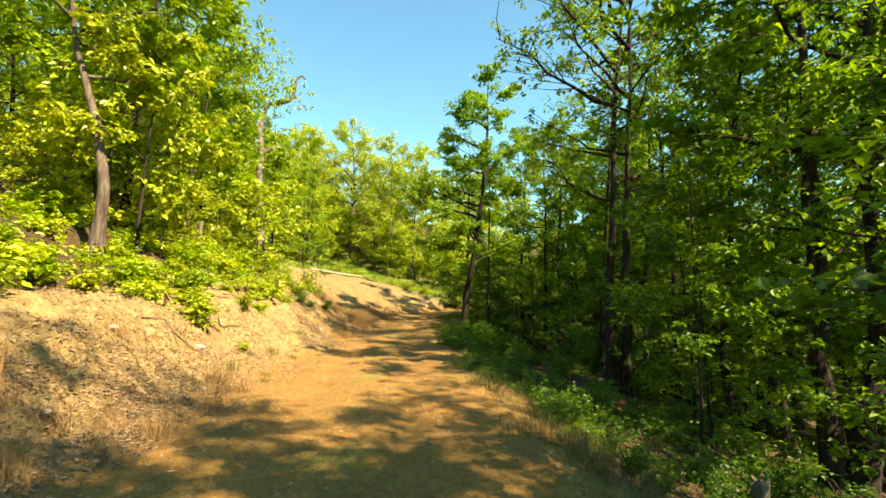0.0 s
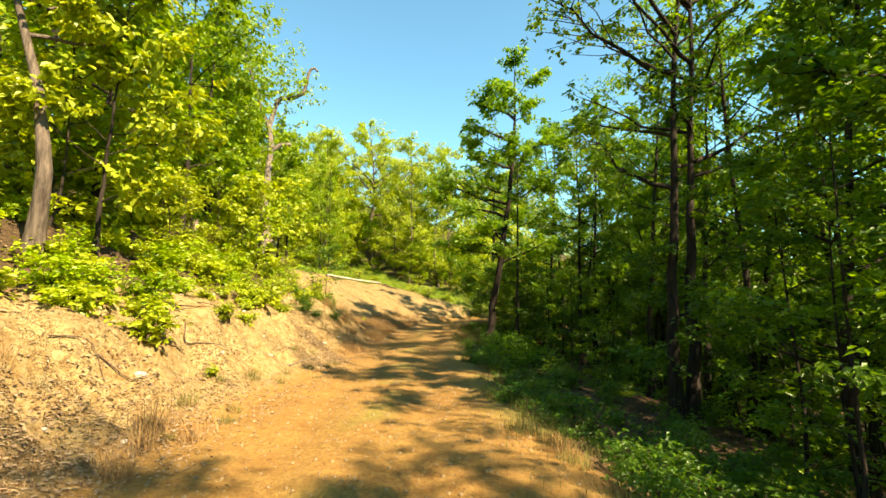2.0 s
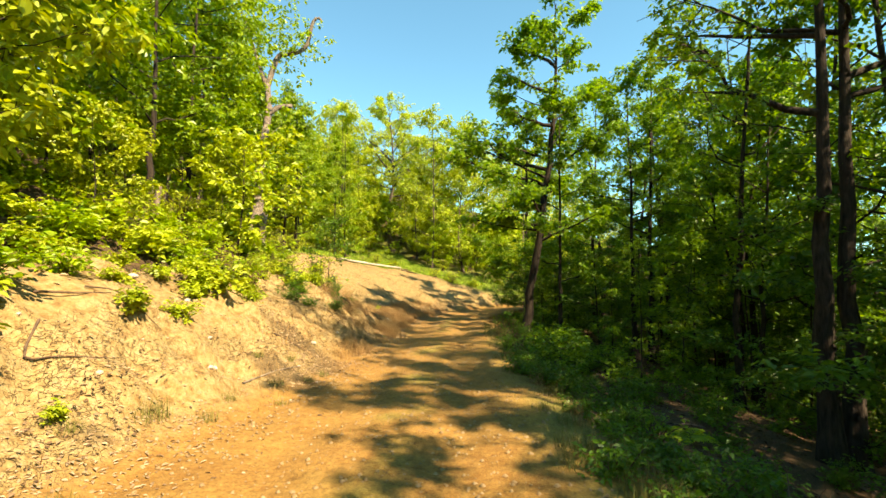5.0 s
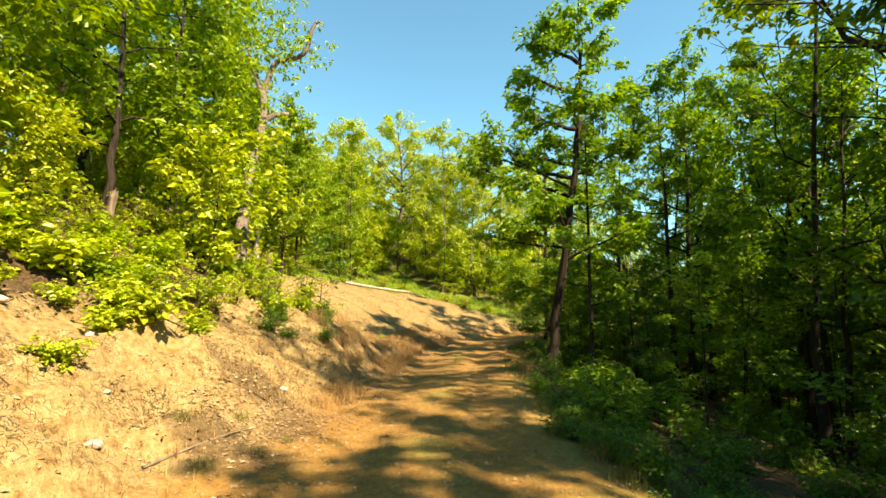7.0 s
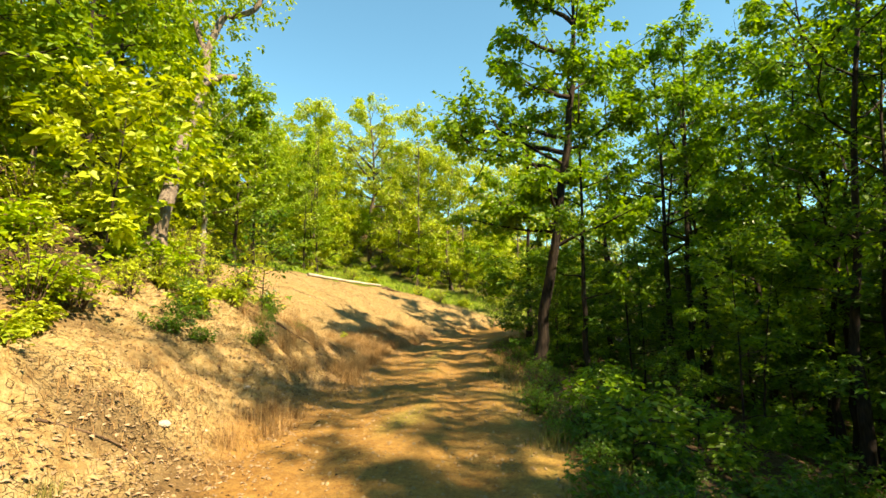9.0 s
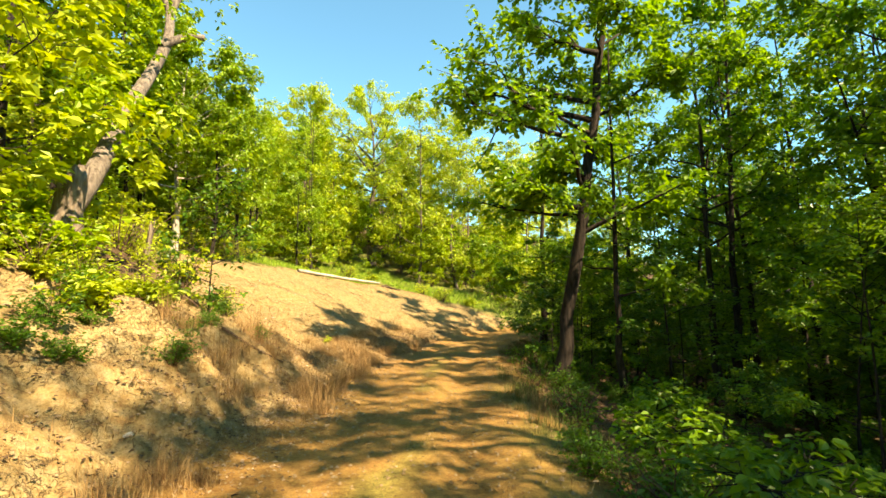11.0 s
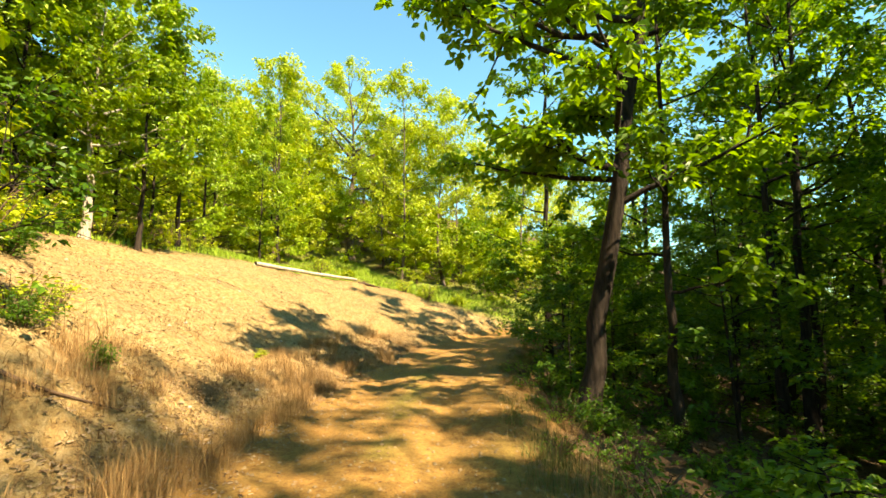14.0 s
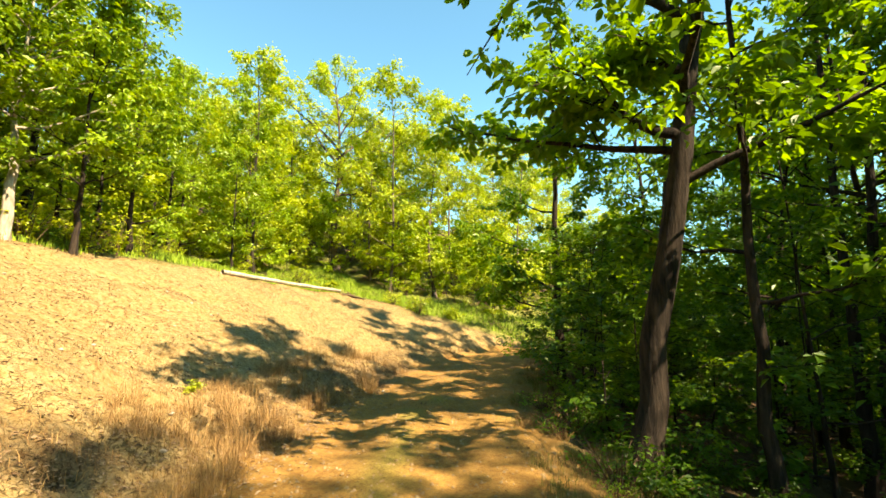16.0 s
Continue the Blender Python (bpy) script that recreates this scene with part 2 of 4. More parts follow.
# ---- mesh building ----
class Geo:
    """Quads gathered in arrays."""

    def __init__(self):
        self.v, self.q, self.n = [], [], 0

    def add(self, v, q):
        self.v.append(v)
        self.q.append(q + self.n)
        self.n += len(v)

    def mesh(self, name, mat, soft=True):
        v, q = np.concatenate(self.v).astype(np.float32), np.concatenate(self.q).astype(np.int32)
        me = bpy.data.meshes.new(name)
        me.vertices.add(len(v))
        me.vertices.foreach_set("co", v.ravel())
        me.loops.add(q.size)
        me.loops.foreach_set("vertex_index", q.ravel())
        me.polygons.add(len(q))
        me.polygons.foreach_set("loop_start", np.arange(0, q.size, 4, dtype=np.int32))
        me.polygons.foreach_set("use_smooth", np.full(len(q), soft))
        me.update(calc_edges=True)
        me.materials.append(mat)
        return me

    def tube(self, pts, radii, sides=8):
        pts, radii = np.asarray(pts, float), np.asarray(radii, float)
        tan = unit(np.gradient(pts, axis=0))
        ref = np.array([1.0, 0.02, 0.03]) if abs(tan[0, 2]) > 0.8 else np.array([0.02, 0.03, 1.0])
        a = unit(np.cross(tan, ref))
        b = np.cross(tan, a)
        ang = np.arange(sides) * 2 * np.pi / sides
        ring = pts[:, None] + radii[:, None, None] * (np.cos(ang)[None, :, None] * a[:, None] + np.sin(ang)[None, :, None] * b[:, None])
        n = len(pts)
        i, k = np.meshgrid(np.arange(n - 1), np.arange(sides), indexing="ij")
        k2 = (k + 1) % sides
        q = np.stack([i * sides + k, i * sides + k2, (i + 1) * sides + k2, (i + 1) * sides + k], -1).reshape(-1, 4)
        self.add(ring.reshape(-1, 3), q)
        base = (n - 1) * sides
        caps = [[base + 0, base + m, base + m + 1, base + min(m + 2, sides - 1)] for m in range(1, sides - 2, 2)]
        if caps and radii[-1] > 0.02:
            self.q.append(np.array(caps) + self.n - n * sides)

    def leaves(self, p, axis, normal, length, width, full=True):
        """Folded leaves: full ones have six corners, the others four."""
        s = unit(np.cross(axis, normal))
        nn = np.cross(s, axis)
        L, W = length[:, None], width[:, None]
        tip = p + axis * L - nn * L * 0.14
        if full:
            r1, r2 = p + axis * L * 0.28 + s * W * 0.40 + nn * W * 0.16, p + axis * L * 0.66 + s * W * 0.47 + nn * W * 0.14
            l1, l2 = p + axis * L * 0.28 - s * W * 0.40 + nn * W * 0.16, p + axis * L * 0.66 - s * W * 0.47 + nn * W * 0.14
            v = np.stack([p, r1, r2, tip, l2, l1], 1).reshape(-1, 3)
            f = np.array([[0, 1, 2, 3], [0, 3, 4, 5]])
            q = (np.arange(len(p))[:, None, None] * 6 + f[None]).reshape(-1, 4)
        else:
            r, l = p + axis * L * 0.5 + s * W * 0.5 + nn * W * 0.15, p + axis * L * 0.5 - s * W * 0.5 + nn * W * 0.15
            v = np.stack([p, r, tip, l], 1).reshape(-1, 3)
            q = np.arange(len(p))[:, None] * 4 + np.arange(4)[None]
        self.add(v, q)


def part(name, data, parent, label=""):
    ob = new(name, data)
    ob.parent = parent
    return tagged(ob, label)


def thing(name, at, label, category, group="", kind=""):
    ob = new(name)
    ob.empty_display_size = 0.2
    ob.matrix_basis = at if isinstance(at, Matrix) else Matrix.Translation(at)
    return tagged(ob, label, category, group, kind)


# ---- trees and shrubs ----
def spline(pts, n):
    """A smooth line of n points through control points."""
    pts = np.asarray(pts, float)
    t = np.linspace(0, len(pts) - 1, n)
    if len(pts) < 3:
        return np.stack([np.interp(t, range(len(pts)), pts[:, k]) for k in range(3)], 1)
    p = np.vstack([2 * pts[0] - pts[1], pts, 2 * pts[-1] - pts[-2]])
    i = np.minimum(t.astype(int), len(pts) - 2)
    u = (t - i)[:, None]
    a, b, c, d = p[i], p[i + 1], p[i + 2], p[i + 3]
    return 0.5 * (2 * b + (c - a) * u + (2 * a - 5 * b + 4 * c - d) * u * u + (3 * b - a - 3 * c + d) * u ** 3)


def clusters(geo, rng, centre, out, leaf, per, droop, full, spread=0.5):
    """Whorls of leaves round twig ends."""
    n = len(centre) * per
    c = np.repeat(centre, per, 0)
    o = np.repeat(out, per, 0)
    az = rng.rand(n) * 2 * np.pi
    flat = np.stack([np.cos(az), np.sin(az), np.zeros(n)], 1)
    axis = unit(flat + spread * o * np.array([1, 1, 0.3]) + np.array([0, 0, 1])[None] * (rng.randn(n, 1) * 0.28 - droop))
    normal = unit(np.array([0, 0, 1.0]) + 0.45 * rng.randn(n, 3) + 0.25 * o)
    size = leaf * (0.6 + 0.7 * rng.rand(n))
    p = c + axis * leaf * 0.15 + rng.randn(n, 3) * leaf * 0.35
    geo.leaves(p, axis, normal, size, size * (0.5 + 0.15 * rng.rand(n)), full)


def tree_meshes(seed, path, r0, crown_lo, reach, whorls, leaf=0.15, per=7, droop=0.45, full=True, limbs=16, bias=(0, 0), extra=(), bark=None, leafmat=None, flat=0.0, split=True, fuzz=1.0, twigs=7):
    """Trunk, branches and crown of a broadleaf tree about its base."""
    rng = np.random.RandomState(seed)
    trunk, crown, woods = Geo(), Geo(), []
    path = np.asarray(path, float)
    n = 14
    line = spline(path, n)
    line[2:-1, :2] += rng.randn(n - 3, 2) * r0 * 0.22
    s = np.linspace(0, 1, n)
    rad = r0 * (1 - 0.9 * s ** 1.15)
    rad[0], rad[1] = r0 * 1.5, r0 * 1.08
    trunk.tube(line, rad, 10)
    top = line[-1, 2]
    centres, outs = [], []

    def limb(start, azim, length, rise, radius, count):
        k = 6
        if split or not woods:
            woods.append(Geo())
        wood = woods[-1]
        t = np.linspace(0, 1, k)
        dirn = np.array([math.cos(azim), math.sin(azim)])
        pts = np.zeros((k, 3))
        wob = np.cumsum(rng.randn(k, 2) * 0.09 * length, 0) * t[:, None]
        pts[:, :2] = start[:2] + dirn * (length * t)[:, None] + wob
        pts[:, 2] = start[2] + length * (rise * t + 0.18 * (1 - flat) * t * t) + np.cumsum(rng.randn(k)) * 0.03 * length
        pts[0] = start
        wood.tube(pts, radius * (1 - 0.85 * t), 6)
        for _ in range(count):
            u = 0.25 + 0.75 * rng.rand() ** 0.8
            at = np.array([np.interp(u, t, pts[:, c]) for c in range(3)])
            az2 = azim + (rng.rand() - 0.5) * 2.6
            l2 = length * (0.22 + 0.3 * rng.rand()) * (1.15 - 0.5 * u) + 0.25
            end = at + np.array([math.cos(az2) * l2, math.sin(az2) * l2, l2 * (0.05 + (0.35 * rng.randn() + 0.15) * (1 - 0.6 * flat))])
            mid = 0.5 * (at + end) + rng.randn(3) * 0.05 * l2
            wood.tube(np.stack([at, mid, end]), np.array([0.4, 0.25, 0.08]) * radius * 0.6 + 0.003, 3)
            m = max(2, int(whorls / (limbs * count) + rng.rand()))
            v = 0.15 + 0.95 * rng.rand(m, 1)
            c = at + (end - at) * v + rng.randn(m, 3) * np.array([0.16, 0.16, 0.12]) * (0.5 + 0.25 * l2) * fuzz
            centres.append(c)
            outs.append(np.repeat(unit(end - at)[None], m, 0))

    for i in range(limbs):
        f = ((i + rng.rand()) / limbs) ** 0.9
        z = crown_lo + (top - crown_lo) * f * 0.97
        start = np.array([np.interp(z, line[:, 2], line[:, c]) for c in range(3)])
        azim = i * 2.4 + rng.randn() * 0.5
        length = reach * (1 - 0.72 * f ** 1.7) * (0.6 + 0.4 * min(1, f * 3)) * (0.75 + 0.45 * rng.rand())
        if bias != (0, 0):
            length *= max(0.35, 1 + bias[0] * math.cos(azim) + bias[1] * math.sin(azim))
        limb(start, azim, length, 0.12 + 0.75 * f * (1 - 0.6 * flat), max(0.012, 0.35 * r0 * (1 - 0.75 * f)), twigs)
    for (z, azim, length, rise) in extra:
        start = np.array([np.interp(z, line[:, 2], line[:, c]) for c in range(3)])
        limb(start, radians(azim), length, rise, r0 * 0.42, 11)
    crown_geo = np.concatenate(centres)
    clusters(crown, rng, crown_geo, np.concatenate(outs), leaf, per, droop, full)
    return trunk.mesh("trunk", bark), [w.mesh("limb", bark) for w in woods], crown.mesh("crown", leafmat, False)


def tree(name, x, y, meshes, label, group="", turn=0.0, size=1.0, sink=0.15):
    ob = thing(name, Matrix.Translation((x, y, ground_at(x, y) - sink)) @ Matrix.Rotation(turn, 4, "Z") @ Matrix.Scale(size, 4), label, "tree", group)
    trunk, limbs, crown = meshes
    part("trunk", trunk, ob)
    part("crown", crown, ob)
    for me in limbs:
        limb = part("limb" if len(limbs) > 1 else "branchwork", me, ob)
        if len(limbs) == 1:
            limb["kind"] = "stuff"
    return ob


def shrub_meshes(seed, height, spread, stems, whorls, leaf, leafmat, per=6, droop=0.25, full=True):
    rng = np.random.RandomState(seed)
    wood, crown = Geo(), Geo()
    cs, os_ = [], []
    for i in range(stems):
        az = rng.rand() * 6.28
        r, h = spread * rng.rand() ** 0.6, height * (0.45 + 0.55 * rng.rand())
        end = np.array([math.cos(az) * r, math.sin(az) * r, h])
        pts = spline([(0.15 * end[0], 0.15 * end[1], -0.05), (0.5 * end[0] + rng.randn() * 0.05, 0.5 * end[1] + rng.randn() * 0.05, 0.6 * h), end], 6)
        wood.tube(pts, np.linspace(0.012, 0.003, 6), 5)
        m = max(2, whorls // stems)
        u = 0.25 + 0.75 * rng.rand(m)
        c = np.stack([np.interp(u, np.linspace(0, 1, 6), pts[:, k]) for k in range(3)], 1) + rng.randn(m, 3) * np.array([0.13, 0.13, 0.07]) * (0.4 + spread)
        cs.append(c)
        os_.append(np.repeat(unit(end)[None], m, 0))
    clusters(crown, rng, np.concatenate(cs), np.concatenate(os_), leaf, per, droop, full)
    return wood.mesh("stems", ROOT), crown.mesh("foliage", leafmat, False)


def shrub(name, x, y, meshes, label, group, turn=0.0, size=1.0, category="shrub", names=("stem", "foliage")):
    ob = thing(name, Matrix.Translation((x, y, ground_at(x, y) - 0.02)) @ Matrix.Rotation(turn, 4, "Z") @ Matrix.Scale(size, 4), label, category, group)
    for part_name, me in zip(names, meshes):
        part(part_name, me, ob)["kind"] = "stuff"
    return ob


def blades(geo, rng, base, height, lean, width):
    """Upright tapering grass blades."""
    n = len(base)
    az = rng.rand(n) * 6.283
    d = np.stack([np.cos(az), np.sin(az), 0 * az], 1)
    s = np.stack([-np.sin(az + rng.randn(n)), np.cos(az), 0 * az], 1)
    h, ln, w = height[:, None], lean[:, None], width[:, None]
    up = np.array([0, 0, 1.0])
    p1 = base + up * h * 0.55 + d * h * ln * 0.35
    p2 = base + up * h * (1 - 0.3 * ln) + d * h * ln
    v = np.stack([base - s * w, base + s * w, p1 + s * w * 0.8, p1 - s * w * 0.8, p2 + s * w * 0.2, p2 - s * w * 0.2], 1).reshape(-1, 3)
    f = np.array([[0, 1, 2, 3], [3, 2, 4, 5]])
    geo.add(v, (np.arange(n)[:, None, None] * 6 + f[None]).reshape(-1, 4))


def tuft_mesh(seed, count, radius, height, mat, width=0.003, lean=0.35):
    rng = np.random.RandomState(seed)
    geo = Geo()
    r, az = radius * rng.rand(count) ** 0.7, rng.rand(count) * 6.283
    base = np.stack([r * np.cos(az), r * np.sin(az), np.full(count, -0.03)], 1)
    blades(geo, rng, base, height * (0.3 + 0.7 * rng.rand(count)), lean * rng.rand(count) ** 1.5, width * (0.6 + 0.8 * rng.rand(count)))
    return geo.mesh("blades", mat)


# ---- ground ----
def steps(lo, hi, fine, inner):
    """Grid lines: evenly fine inside, ever wider outside."""
    mid = list(np.arange(inner[0], inner[1] + fine / 2, fine))
    out, s, v = [], fine, inner[1]
    while v < hi:
        s *= 1.16
        v += s
        out.append(min(v, hi))
    back, s, v = [], fine, inner[0]
    while v > lo:
        s *= 1.16
        v -= s
        back.append(max(v, lo))
    return np.array(back[::-1] + mid + out)


def build_ground():
    gx, gy = steps(-1500, 1500, 0.11, (-9.0, 4.5)), steps(-1500, 1500, 0.13, (-2.0, 38.0))
    X, Y = np.meshgrid(gx, gy, indexing="ij")
    Z = land(X, Y)
    geo = Geo()
    nx, ny = len(gx), len(gy)
    i, j = np.meshgrid(np.arange(nx - 1), np.arange(ny - 1), indexing="ij")
    q = np.stack([i * ny + j, (i + 1) * ny + j, (i + 1) * ny + j + 1, i * ny + j + 1], -1).reshape(-1, 4)
    geo.add(np.stack([X, Y, Z], -1).reshape(-1, 3), q)
    me = geo.mesh("ground", SOIL)
    d, e = left_edge(Y) - X, X - right_edge(Y)
    n1, n2 = vnoise(X, Y, 1.3, 12), vnoise(X, Y, 0.4, 13)
    rough = 0.6 * n1 + 0.4 * n2
    bank = smooth(0.0, 0.5, d + 0.5 * (rough - 0.5))
    above = smooth(-0.3, 0.7, past_crest(X, Y) + 1.6 * (rough - 0.5))
    foot = smooth(0.55, 0.75, rough) * smooth(-0.4, 0.1, d) * (1 - smooth(0.8, 1.8, d)) * 0.7
    litter = np.clip(np.maximum(np.maximum(above, foot), smooth(0.2, 0.9, e + 0.8 * (rough - 0.5))), 0, 1)
    mid_x = 0.5 * (left_edge(Y) + right_edge(Y))
    green = 0.55 * smooth(0.5, 0.75, rough) * np.exp(-((X - mid_x) / 0.3) ** 2) + 0.6 * smooth(0.45, 0.7, rough) * np.exp(-((e - 0.35) / 0.5) ** 2)
    green = green + above * smooth(26, 32, Y) * (1 - smooth(50, 60, Y)) * smooth(0.25, 0.5, rough)
    for name, values in (("bank", bank), ("litter", litter), ("green", np.clip(green, 0, 1))):
        a = me.attributes.new(name, "FLOAT", "POINT")
        a.data.foreach_set("value", values.astype(np.float32).ravel())
    return tagged(new("ground", me), "ochre dirt track beside an eroded clay bank and forest floor", "ground", kind="structure")


build_ground()

# ---- trees beside the track, downhill side ----
OAK = "tall oak with dark ridged bark and a leafy green crown"
R = dict(bark=BARK, leafmat=LEAF_GREEN)
tree("oak_tree", 0.95, 24.0, tree_meshes(1, [(0, 0, 0), (0.25, -0.1, 2), (0.9, -0.5, 6.2), (1.3, -0.7, 9.5), (1.4, -0.8, 13)], 0.19, 3.2, 2.9, 1150, 0.17, extra=[(5.9, 188, 2.7, 0.1), (6.5, 178, 3.0, 0.15), (4.4, 200, 2.2, 0.08), (5.2, 215, 1.4, 0.1), (7.0, 170, 1.9, 0.2), (8.2, 190, 1.9, 0.2), (9.5, 180, 1.8, 0.3), (10.5, 185, 1.6, 0.3)], **R), "leaning oak with dark furrowed bark at the track's edge")
tree("oak_tree", 2.35, 23.6, tree_meshes(2, [(0, 0, 0), (-0.05, 0, 3), (0.1, 0, 9.5)], 0.1, 2.5, 2.0, 600, 0.15, limbs=13, **R), "slender young oak with a dark straight trunk")
tree("oak_tree", 1.6, 31.8, tree_meshes(3, [(0, 0, 0), (0.1, 0, 4), (0.3, 0, 12)], 0.15, 1.0, 2.6, 1000, 0.17, limbs=19, **R), OAK)
tree("oak_tree", 4.75, 13.4, tree_meshes(4, [(0, 0, 0), (0.05, 0, 3), (0.3, 0, 7), (0.9, 0, 14.5)], 0.16, 6.0, 3.4, 620, 0.125, extra=[(5.6, 175, 2.6, 0.35), (9.5, 215, 3.4, 0.2), (11, 235, 3.2, 0.15), (8.5, 205, 3.2, 0.2), (12.2, 210, 2.6, 0.1)], bark=BARK, leafmat=LEAF_SUN), "one of two oak trunks growing from nearly one base", "twin oaks")
tree("oak_tree", 5.2, 13.6, tree_meshes(5, [(0, 0, 0), (0.1, 0, 3), (0.35, 0, 7), (0.8, 0, 15)], 0.165, 5.8, 3.4, 620, 0.125, extra=[(6.4, 5, 2.8, 0.22), (10.5, 212, 3.7, 0.12), (12, 200, 3.3, 0.1), (9.0, 225, 3.5, 0.15), (11.4, 228, 3.6, 0.1)], bark=BARK, leafmat=LEAF_GREEN), "one of two oak trunks growing from nearly one base", "twin oaks")
tree("oak_tree", 5.95, 7.4, tree_meshes(6, [(0, 0, 0), (0.0, 0, 4), (0.1, 0, 12.5)], 0.15, 4.6, 2.8, 800, 0.16, extra=[(5.6, 20, 2.2, 0.45), (5.5, 170, 1.6, 0.25)], **R), OAK)
tree("oak_tree", 6.45, 7.55, tree_meshes(7, [(0, 0, 0), (0.15, 0, 1.3), (0.55, 0, 2.6), (0.5, 0, 5.0), (1.1, 0.1, 12)], 0.23, 5.0, 2.8, 700, 0.16, **R), "gnarled oak with a bent split trunk")
tree("oak_tree", 6.6, 26.9, tree_meshes(8, [(0, 0, 0), (0.1, 0, 4), (0.35, -0.3, 13.5)], 0.16, 4.5, 2.8, 800, 0.16, **R), OAK)
tree("oak_tree", 5.85, 26.6, tree_meshes(9, [(0, 0, 0), (0.0, 0, 4), (0.1, 0.2, 13)], 0.14, 4.5, 2.6, 700, 0.16, **R), OAK)
tree("oak_tree", 8.5, 22.5, tree_meshes(10, [(0, 0, 0), (0.0, 0, 4), (-0.2, 0.2, 13)], 0.14, 4.0, 2.6, 800, 0.16, **R), OAK)

# ---- trees above the bank ----
tree("oak_tree", -6.85, 9.1, tree_meshes(21, [(0, 0, 0), (0.1, 0, 1.6), (-0.2, 0, 3.0), (-0.8, 0, 5.2), (-1.2, 0, 10.5)], 0.13, 3.6, 3.0, 900, 0.16, bark=BARK_PALE, leafmat=LEAF_SUN), "oak with a pale crooked trunk above the bank")
tree("oak_tree", -10.8, 13.2, tree_meshes(22, [(0, 0, 0), (0.0, 0, 4), (0.2, 0, 12.5)], 0.16, 2.5, 3.1, 1000, 0.16, bark=BARK, leafmat=LEAF_SUN), "oak with yellow-green leaves above the bank")
tree("oak_tree", -12.3, 28.6, tree_meshes(24, [(0, 0, 0), (0.12, 0, 1.6), (-0.1, 0, 3.6), (0.2, 0, 7.5)], 0.14, 1.9, 3.0, 1900, 0.16, droop=0.6, limbs=24, bark=PALEWOOD, leafmat=LEAF_MID), "oak with a pale lower trunk and deep green crown")


def snag(x, y):
    """A half-dead tree that leans away, with a bare hooked top."""
    ob = thing("snag_tree", (x, y, ground_at(x, y) - 0.1), "half-dead leaning tree with bare pale hooked top", "tree")
    o = np.array([x, y, ground_at(x, y) - 0.1])

    def limb(name, pts, r0, r1, n=14):
        g = Geo()
        g.tube(spline(np.array(pts) - o, n), np.linspace(r0, r1, n), 9)
        part(name, g.mesh(name, GREYWOOD), ob, "bare weathered wood")

    limb("trunk", [o, (-7.9, 20.0, 3.9), (-8.7, 21.6, 5.8), (-9.25, 23.0, 7.5), (-9.6, 24.0, 9.0), (-9.95, 24.5, 10.3)], 0.19, 0.12, 18)
    limb("limb", [(-9.95, 24.5, 10.2), (-9.74, 25.0, 11.8), (-9.2, 25, 11.9), (-8.44, 25.0, 12.2), (-8.2, 25.1, 13.3), (-7.95, 25.1, 13.6), (-7.73, 25.1, 13.4)], 0.13, 0.05, 22)
    limb("limb", [(-9.95, 24.5, 10.2), (-10.5, 24.8, 11.3), (-10.95, 25.0, 12.5), (-11.9, 25.3, 14.9)], 0.12, 0.04)
    limb("limb", [(-9.5, 23.6, 8.6), (-9.2, 24.1, 9.1), (-8.7, 24.3, 9.2)], 0.12, 0.09, 8)
    r = np.random.RandomState(5)
    c = np.concatenate([np.array([-9.2, 25, 12.6]) + r.randn(110, 3) * (0.8, 0.7, 0.7), np.array([-11.2, 25, 13.6]) + r.randn(260, 3) * (1.2, 0.9, 1.3), np.array([-8.1, 20.2, 4.9]) + r.randn(70, 3) * (0.5, 0.4, 0.6), np.array([-9.2, 22.6, 9.0]) + r.randn(50, 3) * (0.9, 0.6, 0.6)]) - o
    g = Geo()
    clusters(g, r, c, unit(r.randn(len(c), 3)), 0.17, 7, 0.5, True)
    part("crown", g.mesh("crown", LEAF_SUN, False), ob, "sparse green foliage")


snag(-7.75, 19.2)
tree("oak_tree", -6.9, 10.4, tree_meshes(25, [(0, 0, 0), (0.1, 0, 2), (0.4, -0.1, 5.0)], 0.05, 1.0, 1.8, 420, 0.17, droop=0.6, limbs=15, bark=BARK, leafmat=LEAF_GOLD), "young oak with drooping golden-yellow leaves above the bank")
tree("oak_tree", -9.9, 50.4, tree_meshes(26, [(0, 0, 0), (-0.2, 0, 4), (0.2, 0, 8), (-0.2, -0.6, 14.6)], 0.27, 5.2, 4.4, 1500, 0.2, full=False, limbs=21, fuzz=1.3, bark=BARK_PALE, leafmat=LEAF_FAR, extra=[(7, 0, 4.4, 0.9), (7.5, 180, 3.2, 1.3), (8.5, 20, 4.4, 0.8), (9, 200, 3.4, 1.0)]), "tall airy tree with a forked pale trunk")

# ---- forest on both sides, out of a few grown forms ----
rng = np.random.RandomState(11)
FORMS = {}


def bent(lo, mid, top):
    return [(0, 0, 0), (lo * rng.randn(), lo * rng.randn(), mid), (2.2 * lo * rng.randn(), 2.2 * lo * rng.randn(), top)]


